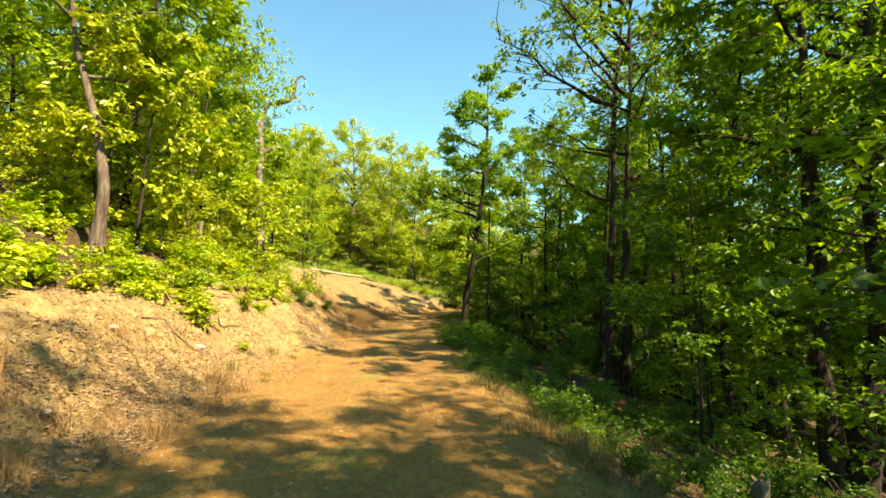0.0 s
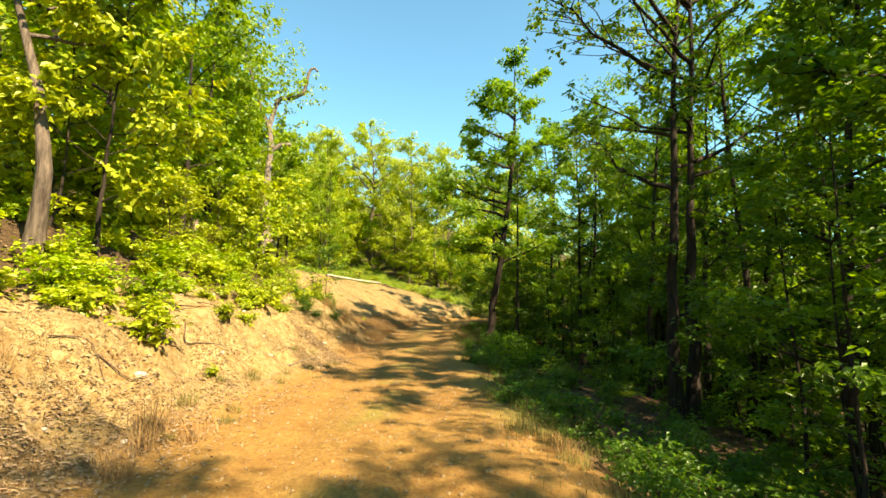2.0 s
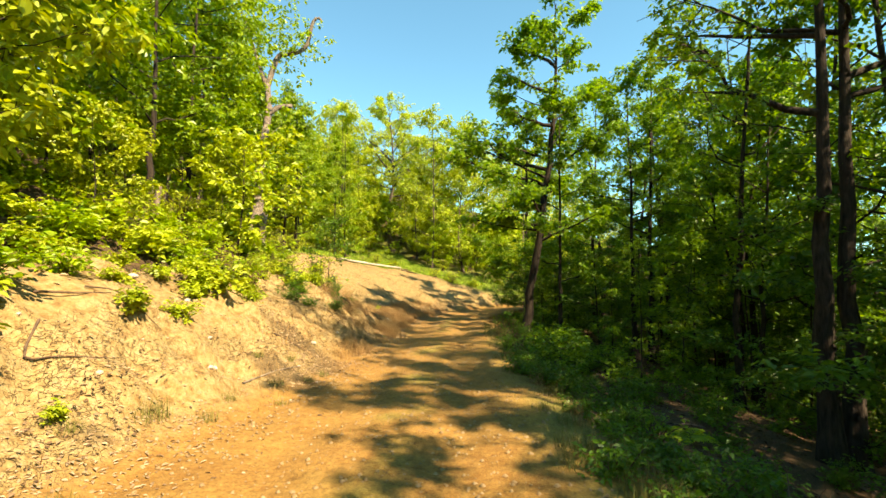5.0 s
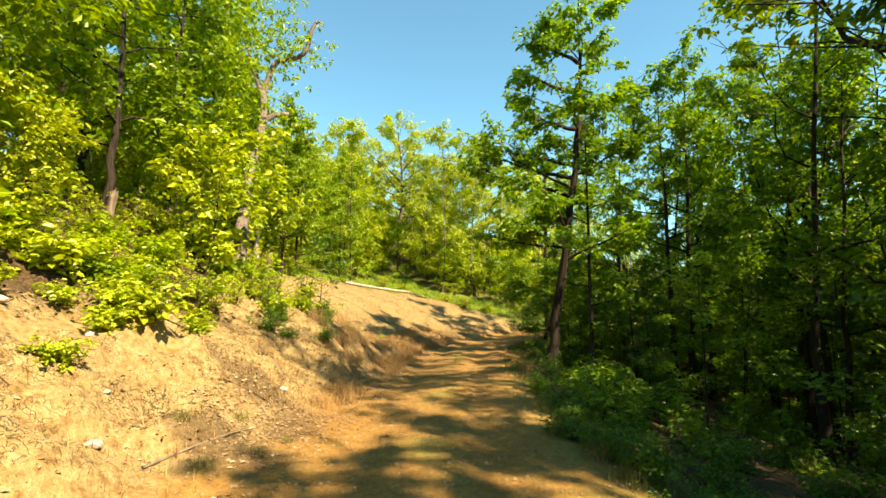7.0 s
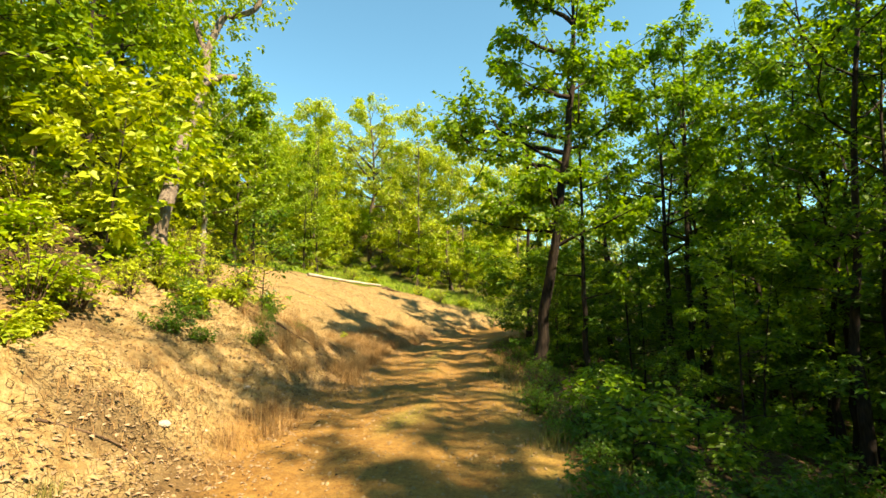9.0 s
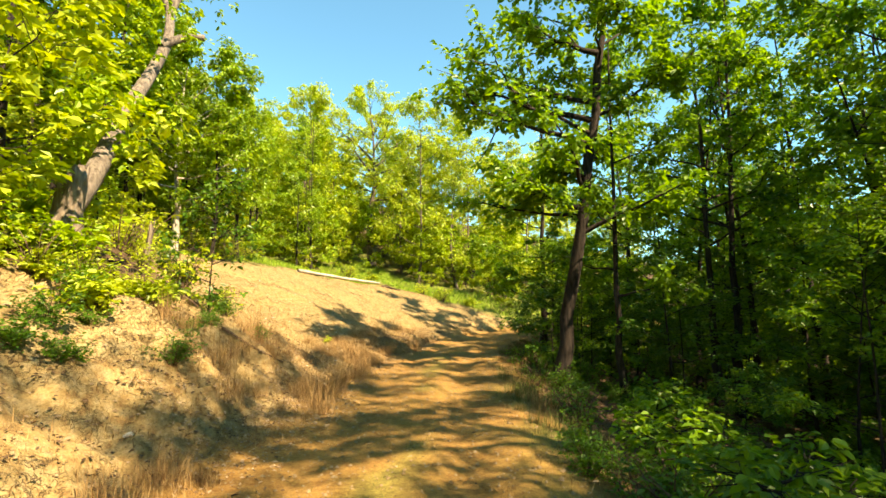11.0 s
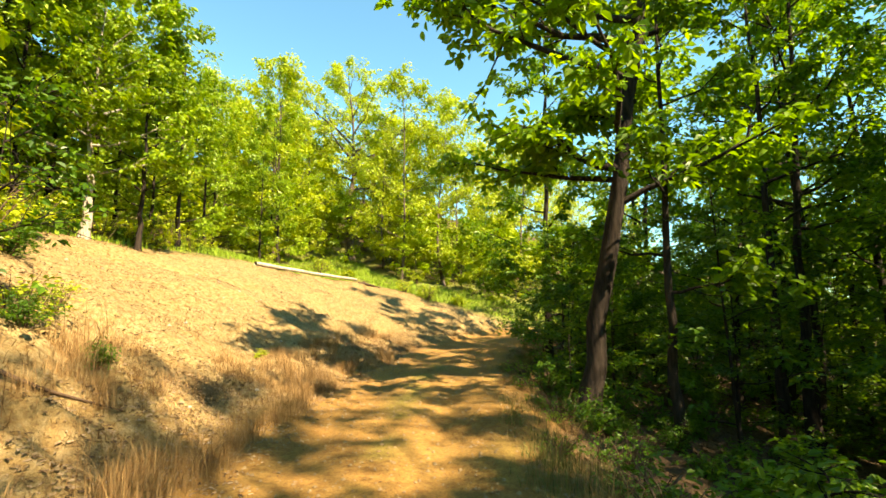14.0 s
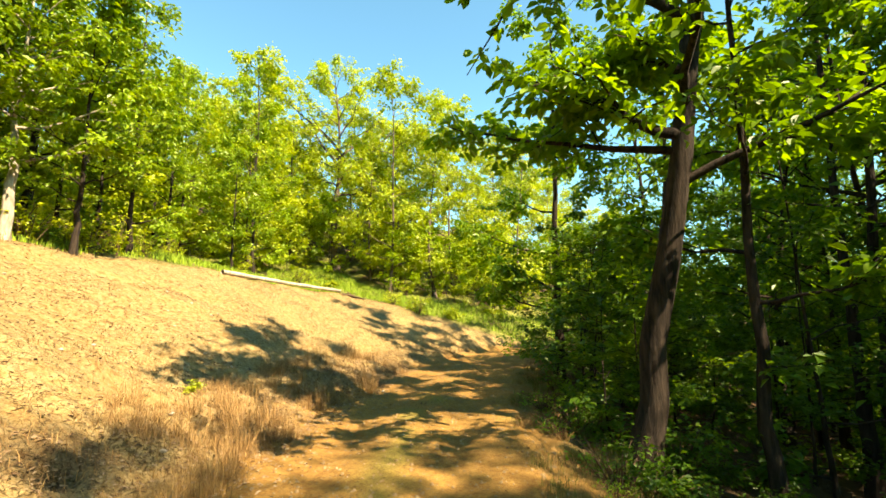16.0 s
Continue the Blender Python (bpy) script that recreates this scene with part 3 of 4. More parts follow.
J = dict(split=False, twigs=5)
for k in range(4):
    FORMS["tall", k] = tree_meshes(40 + k, bent(0.25, 4, 12 + 1.2 * k), 0.13 + 0.015 * k, 2.5, 2.9, 660, 0.2, per=6, full=False, limbs=14, bark=BARK, leafmat=(LEAF_GREEN, LEAF_DEEP_SHADE)[k % 2], fuzz=1.5, **J)
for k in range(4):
    # every other sapling wears the darker leaf that carries shade in its colour
    FORMS["low", k] = tree_meshes(50 + k, bent(0.12, 1.5, 3.4 + 1.1 * k), 0.028 + 0.008 * k, 0.4, 1.5 + 0.2 * k, 250 + 45 * k, 0.125, per=8, droop=0.2, full=False, limbs=13, bark=BARK, leafmat=(LEAF_DEEP_SHADE, LEAF_GREEN, LEAF_DEEP_SHADE, LEAF_GREEN)[k], flat=0.8, **J)
for k in range(3):
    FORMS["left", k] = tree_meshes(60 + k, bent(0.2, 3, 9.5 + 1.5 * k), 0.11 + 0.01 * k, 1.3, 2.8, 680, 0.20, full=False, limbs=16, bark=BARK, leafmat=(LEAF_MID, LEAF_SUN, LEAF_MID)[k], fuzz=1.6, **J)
for k in range(3):
    FORMS["far", k] = tree_meshes(70 + k, bent(0.2, 4, 10.0 + 2.4 * k), 0.12, 0.9, 3.4, 860, 0.25, per=6, full=False, limbs=19, bark=BARK_PALE, leafmat=LEAF_FAR, fuzz=2.2, **J)
for k in range(2):
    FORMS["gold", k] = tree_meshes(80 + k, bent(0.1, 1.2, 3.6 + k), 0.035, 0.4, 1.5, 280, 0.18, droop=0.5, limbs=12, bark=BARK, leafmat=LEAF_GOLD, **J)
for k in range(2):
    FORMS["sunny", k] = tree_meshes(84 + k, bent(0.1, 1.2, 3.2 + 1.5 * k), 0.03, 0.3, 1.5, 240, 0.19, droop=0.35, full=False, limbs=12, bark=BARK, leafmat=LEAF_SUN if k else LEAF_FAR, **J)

for k in range(2):
    # sparse crowns, chosen so that added trees out of view cast dappled shade
    FORMS["airy", k] = tree_meshes(90 + k, bent(0.25, 4, 12.5 + 1.5 * k), 0.13, 3.2, 3.6, 520, 0.15, per=6, full=False, limbs=15, bark=BARK, leafmat=LEAF_GREEN, fuzz=2.0, **J)

LABELS = {"airy": "oak with a thin open crown of green leaves, some added out of view as shade casters", "tall": OAK, "low": "understorey sapling with flat tiers of green leaves, some coloured darker for shade", "left": "oak with sunlit yellow-green leaves", "far": "distant tree in pale yellow-green spring leaf",
          "gold": "young oak with drooping golden-green leaves on the bank", "sunny": "bushy sunlit sapling under the taller trees"}
NAMES = {"airy": "oak_tree", "tall": "oak_tree", "low": "sapling", "left": "oak_tree", "far": "forest_tree", "gold": "sapling", "sunny": "sapling"}
GROUPS = {"airy": "thin-crowned oaks beside the track", "tall": "trees of the downhill wood", "low": "understorey saplings", "left": "trees above the bank", "far": "trees at the far end", "gold": "saplings on the bank", "sunny": "saplings of the uphill wood"}
FIRST = {}


def plant(kind, k, x, y, size=1.0):
    turn = (x * 12.99 + y * 78.23) % 6.283
    if (kind, k) not in FIRST:
        FIRST[kind, k] = tree(NAMES[kind], x, y, FORMS[kind, k], LABELS[kind], GROUPS[kind], turn, 1.0)
        FIRST[kind, k].scale = (1, 1, 1)
    else:
        copy_thing(FIRST[kind, k], Matrix.Translation((x, y, ground_at(x, y) - 0.15)) @ Matrix.Rotation(turn, 4, "Z") @ Matrix.Scale(size, 4))


def scatter(count, xs, ys, apart, keep):
    """Places at random, no two too near each other."""
    out, r = [], np.random.RandomState(int(abs(xs[0]) * 170 + abs(ys[0]) * 70 + abs(ys[1]) * 9 + apart * 100))
    for _ in range(count * 40):
        x, y = r.uniform(*xs), r.uniform(*ys)
        if keep(x, y) and all((x - a) ** 2 + (y - b) ** 2 > apart ** 2 for a, b in out):
            out.append((x, y))
            if len(out) == count:
                break
    return out


def thicket(name, forms, places, label):
    """Many plants joined: their wood in one mesh, their leaves in another."""
    ob = thing(name, (0, 0, 0), label, "undergrowth", kind="stuff")
    for part_name, pick in (("branchwork", lambda f: [f[0]] + (f[1] if len(f) == 3 else [])), ("foliage", lambda f: [f[-1]])):
        by_material = {}
        for i, (x, y, size) in enumerate(places):
            a = (x * 12.99 + y * 78.23) % 6.283
            turn = size * np.array([[math.cos(a), -math.sin(a), 0], [math.sin(a), math.cos(a), 0], [0, 0, 1.0]])
            for me in pick(forms[i % len(forms)]):
                v, q = np.empty(3 * len(me.vertices), np.float32), np.empty(len(me.loops), np.int32)
                me.vertices.foreach_get("co", v)
                me.loops.foreach_get("vertex_index", q)
                mat = me.materials[0]
                by_material.setdefault(mat.name, (Geo(), mat))[0].add(v.reshape(-1, 3) @ turn.T + (x, y, ground_at(x, y) - 0.12), q.reshape(-1, 4))
        for geo, mat in by_material.values():
            part(part_name, geo.mesh(part_name, mat, part_name == "branchwork"), ob)["kind"] = "stuff"


def right_of(x, y):
    return x - float(right_edge(np.array([y]))[0])


def left_of(x, y):
    return float(left_edge(np.array([y]))[0]) - x


def past(x, y):
    return float(past_crest(np.array([x]), np.array([y]))[0])


def round_snag(x, y):
    return -11 < x < -5 and 17 < y < 27


for i, (x, y) in enumerate(scatter(48, (2, 26), (3, 60), 2.6, lambda x, y: right_of(x, y) > 3.0 and not (x < 17 and y < 9.5) and not (x < 6.5 and y < 20) and not (x < 9.5 and 20 < y < 30))):
    plant("tall", i % 4, x, y, rng.uniform(0.8, 1.08))
for i, (x, y, size) in enumerate(((-9.6, 17.2, 0.7), (-10.9, 20.9, 0.8), (-14.2, 31.0, 1.0), (-12.6, 23.8, 0.95), (-14.6, 28.2, 1.0), (-12.0, 32.6, 0.8), (-11.5, 29.8, 0.8), (-13.0, 27.2, 0.85))):
    plant("left", (0, 2)[i % 2], x, y, size)
for i, (x, y, size) in enumerate(((-7.1, 17.4, 0.5), (-9.6, 19.4, 0.8), (-9.9, 22.4, 1.0))):
    plant("sunny", i % 2, x, y, size)
for i, (x, y) in enumerate(((7.4, 17.4), (6.6, 19.8))):
    plant("airy", i % 2, x, y, (0.7, 0.9)[i])
for i, (x, y) in enumerate(scatter(34, (16, 44), (2, 62), 3.4, lambda x, y: x > 16 + 0.25 * abs(y - 20))):
    plant("tall", i % 4, x, y, rng.uniform(0.9, 1.2))
thicket("understorey", [FORMS["low", k] for k in (0, 2, 3)], [(x, y, rng.uniform(1.2, 1.6)) for x, y in scatter(34, (8, 24), (26, 52), 1.7, lambda x, y: right_of(x, y) > 5)], "dense green understorey deep in the downhill wood, leaves coloured darker for shade")
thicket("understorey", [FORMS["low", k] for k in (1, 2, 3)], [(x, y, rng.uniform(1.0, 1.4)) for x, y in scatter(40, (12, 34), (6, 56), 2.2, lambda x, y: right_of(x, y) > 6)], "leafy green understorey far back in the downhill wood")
# last four added to cast shade on the track, (7.4, 5.8) out of view
for i, (x, y, size) in enumerate(((8.2, 23.2, 0.8), (9.6, 25.5, 0.95), (7.8, 28.5, 0.9), (10.4, 21.5, 1.0), (11.6, 24.0, 1.0), (8.8, 31.0, 0.95), (12.0, 28.0, 1.05), (6.2, 10.0, 0.72), (7.6, 21.8, 0.8), (7.4, 5.8, 0.85), (7.5, 9.0, 0.95))):
    plant("tall", i % 4, x, y, size)
for i, (x, y, size) in enumerate(((8.4, 12.6, 0.8), (9.6, 10.2, 0.85))):
    plant("airy", i % 2, x, y, size)
for i, (x, y, size) in enumerate(((-13.2, 50.5, 0.85), (-4.2, 53.0, 0.85), (-1.6, 50.5, 0.75), (-16.5, 49.0, 0.9), (-7.0, 56.0, 0.9), (1.5, 52.5, 0.7))):
    plant("far", i % 3, x, y, size)
for i, (x, y) in enumerate(scatter(10, (6.5, 15), (9, 21), 2.2, lambda x, y: right_of(x, y) > 3.4 and not (x < 12.5 and 13.5 < y < 20))):
    if i % 2:
        plant("airy", i // 2 % 2, x, y, rng.uniform(0.75, 0.95))
    else:
        plant("tall", i // 2 % 4, x, y, rng.uniform(0.7, 0.95))
# added behind the camera, never seen, only to break up the sunlight
for i, (x, y) in enumerate(scatter(7, (9, 20), (-16, -2), 2.6, lambda x, y: right_of(x, y) > 2.0)):
    plant("airy", i % 2, x, y, rng.uniform(0.8, 1.0))
# unseen trees added outside the view to dapple the near track and bank
for i, (x, y, size) in enumerate(((4.2, 0.4, 0.8), (6.4, -1.4, 0.95), (3.6, -2.8, 0.95), (5.0, -1.2, 0.85), (5.4, -4.4, 1.0), (3.4, -0.9, 0.75), (5.7, 5.2, 0.72), (6.6, 0.6, 0.8), (7.8, -0.8, 0.9), (4.9, 1.7, 0.65))):
    plant("airy", i % 2, x, y, size)
for i, (x, y) in enumerate(scatter(115, (0, 18), (5, 52), 1.15, lambda x, y: right_of(x, y) > 2.6 and not (x < 4.2 and 18 < y < 23.7) and not (x < 7.5 and 15.8 < y < 21.5))):
    plant("low", i % 4, x, y, rng.uniform(0.7, 1.15))
for i, (x, y) in enumerate(scatter(16, (0, 8), (22, 42), 1.0, lambda x, y: 1.3 < right_of(x, y) < 3.5 and not 18 < y < 24.5)):
    plant("low", i % 3, x, y, rng.uniform(0.55, 0.9))
for i, (x, y) in enumerate(scatter(44, (-34, -6.5), (2, 44), 2.1, lambda x, y: past(x, y) > (2.3 if y < 21 else 1.2) and not round_snag(x, y))):
    plant("left", i % 3, x, y, rng.uniform(0.8, 1.1) if y < 31 else rng.uniform(0.62, 0.85))
for i, (x, y) in enumerate(scatter(64, (-42, 18), (40, 76), 2.6, lambda x, y: past(x, y) > 3.5)):
    plant("far", i % 3, x, y, rng.uniform(0.68, 0.98))
for i, (x, y) in enumerate(scatter(10, (-12, -6), (4, 19), 1.3, lambda x, y: left_of(x, y) > 3.9)):
    plant("gold", i % 2, x, y, rng.uniform(0.42, 0.7))
for i, (x, y) in enumerate(scatter(110, (-28, 14), (4, 66), 1.5, lambda x, y: past(x, y) > (2.6 if y < 21 else 1.5 if y < 34 else 3.2) and not round_snag(x, y))):
    plant("sunny", i % 2, x, y, rng.uniform(0.6, 1.1))

for i, (x, y) in enumerate(scatter(22, (-26, -11), (22, 42), 2.0, lambda x, y: past(x, y) > 1.0 and not round_snag(x, y))):
    plant("left", (0, 2)[i % 2], x, y, rng.uniform(0.9, 1.15) if y < 31 else rng.uniform(0.62, 0.85))
thicket("undergrowth", [FORMS["sunny", k] for k in range(2)], [(x, y, rng.uniform(0.7, 1.2)) for x, y in scatter(60, (-24, 10), (44, 66), 1.5, lambda x, y: past(x, y) > 3.6)], "pale green undergrowth among the far trees")
for i, (x, y) in enumerate(((1.5, 28.4), (2.3, 30.2), (2.9, 33.0), (3.8, 35.2), (2.0, 26.6), (3.4, 31.2), (4.6, 36.8), (2.6, 28.0), (6.0, 38.5), (7.4, 40.5), (5.4, 34.6))):
    plant("low", 1 + i % 3, x, y, rng.uniform(0.6, 0.95))
# first three stand out of view, added to shade the near verge
for i, (x, y, size) in enumerate(((3.3, 1.3, 0.9), (4.5, 2.2, 1.0), (2.9, -0.2, 1.0), (3.4, 18.0, 0.6), (2.9, 19.6, 0.5))):
    plant("low", i % 4, x, y, size)
# all but the last are unseen, added to block sun from the near track
for (x, y, size) in ((4.4, 2.5, 0.8), (3.5, 1.7, 0.9), (3.9, -0.9, 1.3), (2.3, -2.6, 1.3), (4.6, 8.2, 0.75)):
    plant("low", 3, x, y, size)

# ---- shrubs ----
SHRUBS = {}
for k in range(3):
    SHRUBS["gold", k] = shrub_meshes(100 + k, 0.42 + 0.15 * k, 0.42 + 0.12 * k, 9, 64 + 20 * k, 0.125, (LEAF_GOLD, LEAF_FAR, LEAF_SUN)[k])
for k in range(3):
    # shrubs darkened by leaf colour, to look shaded under the canopy
    SHRUBS["dark", k] = shrub_meshes(110 + k, 0.45 + 0.25 * k, 0.5 + 0.1 * k, 10, 120 + 30 * k, 0.08, LEAF_DEEP_SHADE, full=False)
for k in range(2):
    SHRUBS["brush", k] = shrub_meshes(120 + k, 0.8 + 0.3 * k, 0.6, 22, 70, 0.09, LEAF_FAR, per=5)
for k in range(2):
    SHRUBS["scrub", k] = shrub_meshes(125 + k, 0.4 + 0.15 * k, 0.45, 20, 60, 0.055, (LEAF_GREEN, LEAF_DEEP_SHADE)[k], per=5)
SHRUB_LABEL = {"scrub": "low twiggy green scrub on the track's edge", "gold": "low oak sprouts with broad golden-green leaves on the bank", "dark": "low green shrub on the forest floor, leaves coloured dark for shade", "brush": "twiggy pale brush with small yellow-green leaves"}
SHRUB_GROUP = {"scrub": "scrub along the verge", "gold": "shrubs on the bank", "dark": "shrubs of the downhill wood", "brush": "brush along the bank's crest"}
SEEN = {}


def bush(kind, k, x, y, size=1.0):
    turn = rng.rand() * 6.283
    if (kind, k) not in SEEN:
        SEEN[kind, k] = shrub("shrub", x, y, SHRUBS[kind, k], SHRUB_LABEL[kind], SHRUB_GROUP[kind], turn)
        SEEN[kind, k].scale = (1, 1, 1)
    else:
        copy_thing(SEEN[kind, k], Matrix.Translation((x, y, ground_at(x, y) - 0.03)) @ Matrix.Rotation(turn, 4, "Z") @ Matrix.Scale(size, 4))


BANK_SHRUBS = [(x, y, rng.uniform(0.45, 1.0)) for x, y in scatter(116, (-9, -4.3), (1, 13.5), 0.42, lambda x, y: left_of(x, y) > 1.75 + 0.45 * math.sin(y * 1.3)) + scatter(44, (-9.5, -4.8), (13, 19), 0.45, lambda x, y: left_of(x, y) > 1.9)]
for i, (x, y, size) in enumerate(p for p in BANK_SHRUBS if left_of(p[0], p[1]) < 3.4):
    bush("gold", i % 3, x, y, size if y < 13 else 0.75 * size)
thicket("undergrowth", [SHRUBS["gold", k] for k in range(3)], [p for p in BANK_SHRUBS if left_of(p[0], p[1]) >= 3.4], "golden-green oak sprouts under the trees above the bank")
for i, (x, y) in enumerate(scatter(34, (-9.5, -5), (13, 21), 0.6, lambda x, y: left_of(x, y) > 2.2)):
    bush("brush", i % 2, x, y, rng.uniform(0.5, 0.9))
for i, (x, y) in enumerate(scatter(22, (-17, 2), (24, 50), 0.8, lambda x, y: 0.2 < past(x, y) < 5)):
    bush("brush" if i % 3 else "gold", i % 2, x, y, rng.uniform(0.7, 1.3))
for i, (x, y) in enumerate(scatter(76, (-0.2, 9), (1, 40), 0.52, lambda x, y: 1.2 < right_of(x, y) < 4.2)):
    bush("dark", i % 3, x, y, rng.uniform(0.4, 0.9))
thicket("undergrowth", [SHRUBS["dark", k] for k in range(3)], [(x, y, rng.uniform(0.7, 1.15)) for x, y in scatter(60, (3, 13), (2, 34), 0.8, lambda x, y: right_of(x, y) > 4.0)], "low shrubs over the shaded forest floor, leaves coloured dark for shade")
for i, (x, y) in enumerate(scatter(46, (-0.6, 3), (5, 17.5), 0.36, lambda x, y: (0.25 if y > 8 else 0.8) < right_of(x, y) < 1.5)):
    bush("dark", i % 2, x, y, rng.uniform(0.4, 0.75))
for (x, y, k, size) in ((-4.9, 24.3, 0, 0.35), (-3.84, 9.05, 0, 0.3), (-4.6, 10.7, 0, 0.6), (-4.5, 11.5, 1, 0.45), (-5.0, 12.8, 1, 0.6), (-5.2, 14.2, 0, 0.6)):
    bush("gold", k, x, y, size)


thicket("brush", [SHRUBS["brush", 0], SHRUBS["dark", 1], SHRUBS["brush", 1]], [(x, y, rng.uniform(0.8, 1.5)) for x, y in scatter(46, (-16, -7.5), (22, 33), 0.5, lambda x, y: 0.1 < past(x, y) < 2.4)], "twiggy brush along the crest of the bank")
thicket("undergrowth", [SHRUBS["dark", 0], SHRUBS["scrub", 0], SHRUBS["scrub", 1]], [(x, y, rng.uniform(0.6, 1.1)) for x, y in scatter(40, (2.2, 6), (2.2, 9), 0.4, lambda x, y: 1.1 < right_of(x, y) < 4)], "low tangled green scrub below the verge")

for i, (x, y) in enumerate(scatter(44, (-1.5, 3.2), (2, 30), 0.3, lambda x, y: (0.5 if y > 12 else 1.3) < right_of(x, y) < 1.9)):
    bush("scrub", i % 2, x, y, rng.uniform(0.5, 1.1))


# ---- grasses ----
def tufts(name, meshes, places, label, group, sizes):
    first = {}
    for i, (x, y) in enumerate(places):
        k = i % len(meshes)
        m = Matrix.Translation((x, y, ground_at(x, y))) @ Matrix.Rotation(rng.rand() * 6.283, 4, "Z")
        if k not in first:
            first[k] = tagged(new(name, meshes[k]), label, "grass", group)
            first[k].matrix_basis = m
        else:
            copy_thing(first[k], m @ Matrix.Scale(rng.uniform(*sizes), 4))


STRAW_TUFTS = [tuft_mesh(130 + k, 120, 0.15 + 0.04 * k, 0.34 + 0.12 * k, STRAW, 0.0026, 1.3) for k in range(4)]
GREEN_TUFTS = [tuft_mesh(140 + k, 150, 0.2, 0.2 + 0.05 * k, GRASS, 0.0026, 0.9) for k in range(3)]


def straw_place(x, y):
    d = left_of(x, y)
    if 3.5 < y < 7.2:
        return -0.1 < d < 1.3 and vnoise(x, y, 0.8, 29) > 0.44
    if 13.6 < y < 21:
        return -0.1 < d < 1.7 and vnoise(x, y, 1.0, 20) > 0.42
    return 21 <= y < 31 and -0.1 < d < 1.6 and vnoise(x, y, 1.0, 20) > 0.42


tufts("dry_grass_tuft", STRAW_TUFTS, scatter(150, (-5.6, -2), (3.5, 31), 0.18, straw_place), "tuft of tall dry orange-brown grass at the bank's foot", "dry grass tufts", (0.4, 1.0))
tufts("dry_grass_tuft", STRAW_TUFTS[:2], scatter(40, (-2, 4), (24, 38), 0.3, lambda x, y: 0.0 < right_of(x, y) < 0.8 or -0.1 < left_of(x, y) < 1.2), "short dry grass beside the track", "dry grass by the bend", (0.4, 0.7))
tufts("grass_tuft", GREEN_TUFTS, scatter(120, (-1.5, 3), (1, 34), 0.22, lambda x, y: 0.0 < right_of(x, y) < 1.2), "tuft of green and yellowed grass on the track's edge", "grass tufts on the verge", (0.5, 1.2))
tufts("dry_grass_tuft", STRAW_TUFTS[:2], scatter(46, (-1.5, 3), (1, 26), 0.24, lambda x, y: 0.2 < right_of(x, y) < 1.2), "short brown grass on the track's edge", "dry grass on the verge", (0.35, 0.75))
tufts("grass_tuft", GREEN_TUFTS[:2], scatter(14, (-4, -2.4), (7, 13), 0.5, lambda x, y: -0.1 < left_of(x, y) < 0.8), "small tuft of green grass on bare soil", "grass tufts on the bank", (0.4, 0.7))


def field(name, count, xs, ys, keep, mat, height, label, width=0.004, lean=0.7):
    """Grass that nobody could count."""
    r = np.random.RandomState(count)
    x, y = r.uniform(*xs, count), r.uniform(*ys, count)
    ok = keep(x, y, r.rand(count))
    x, y = x[ok], y[ok]
    g = Geo()
    blades(g, r, np.stack([x, y, land(x, y) - 0.01], 1), height * (0.4 + 0.6 * r.rand(len(x))), lean * r.rand(len(x)), width * (0.6 + 0.8 * r.rand(len(x))))
    return tagged(new(name, g.mesh(name, mat)), label, "grass", kind="stuff")


field("green_grass", 90000, (-16, 6), (27, 52), lambda x, y, u: (past_crest(x, y) > 0.15 + 0.9 * (vnoise(x, y, 1.2, 21) - 0.5)) & (past_crest(x, y) < 5 + 4 * (vnoise(x, y, 2.5, 27) - 0.5)), LAWN, 0.34, "bright green grass along the crest of the bank", 0.012)
field("short_grass", 9000, (-3, 1.5), (1, 30), lambda x, y, u: u < np.exp(-((x - 0.5 * (left_edge(y) + right_edge(y))) / 0.35) ** 2) * smooth(0.5, 0.7, vnoise(x, y, 0.8, 22)), GRASS, 0.06, "sparse short grass between the wheel tracks", 0.003)
field("verge_grass", 26000, (-1.6, 3.2), (1, 34), lambda x, y, u: u < smooth(-0.35, 0.3, x - right_edge(y)) * (1 - smooth(0.7, 1.2, x - right_edge(y))) * smooth(0.25, 0.6, vnoise(x, y, 0.6, 28)) * (1 - 0.8 * smooth(8, 9, y) * (1 - smooth(15.5, 17, y))), GRASS, 0.13, "short mixed grass over the verge", 0.0028)
field("straw_stubble", 18000, (-6, -2.2), (2, 30), lambda x, y, u: (u < 0.7) & (left_edge(y) - x > -0.15) & (left_edge(y) - x < 1.4) & (vnoise(x, y, 0.7, 23) > 0.5), STRAW, 0.16, "thin dry grass over the bank's foot", 0.003)

field("matted_straw", 70000, (-6.5, -1.6), (1.5, 36), lambda x, y, u: u < smooth(-0.1, 0.25, left_edge(y) - x) * (1 - smooth(0.9, 2.2, left_edge(y) - x)) * (1 - smooth(6.5, 8.5, y) + smooth(13, 15, y)) * smooth(0.15, 0.45, vnoise(x, y, 0.9, 41)), STRAW, 0.15, "flattened dry grass matted over the bank's foot", 0.0024, 2.4)
field("verge_straw", 40000, (-1.4, 3.4), (0.5, 34), lambda x, y, u: u < smooth(-0.3, 0.2, x - right_edge(y)) * (1 - smooth(0.9, 1.7, x - right_edge(y))) * smooth(0.3, 0.6, vnoise(x, y, 0.7, 42)) * (1 - 0.8 * smooth(8, 9, y) * (1 - smooth(15.5, 17, y))), STRAW, 0.13, "flattened dry grass along the verge", 0.0022, 2.0)


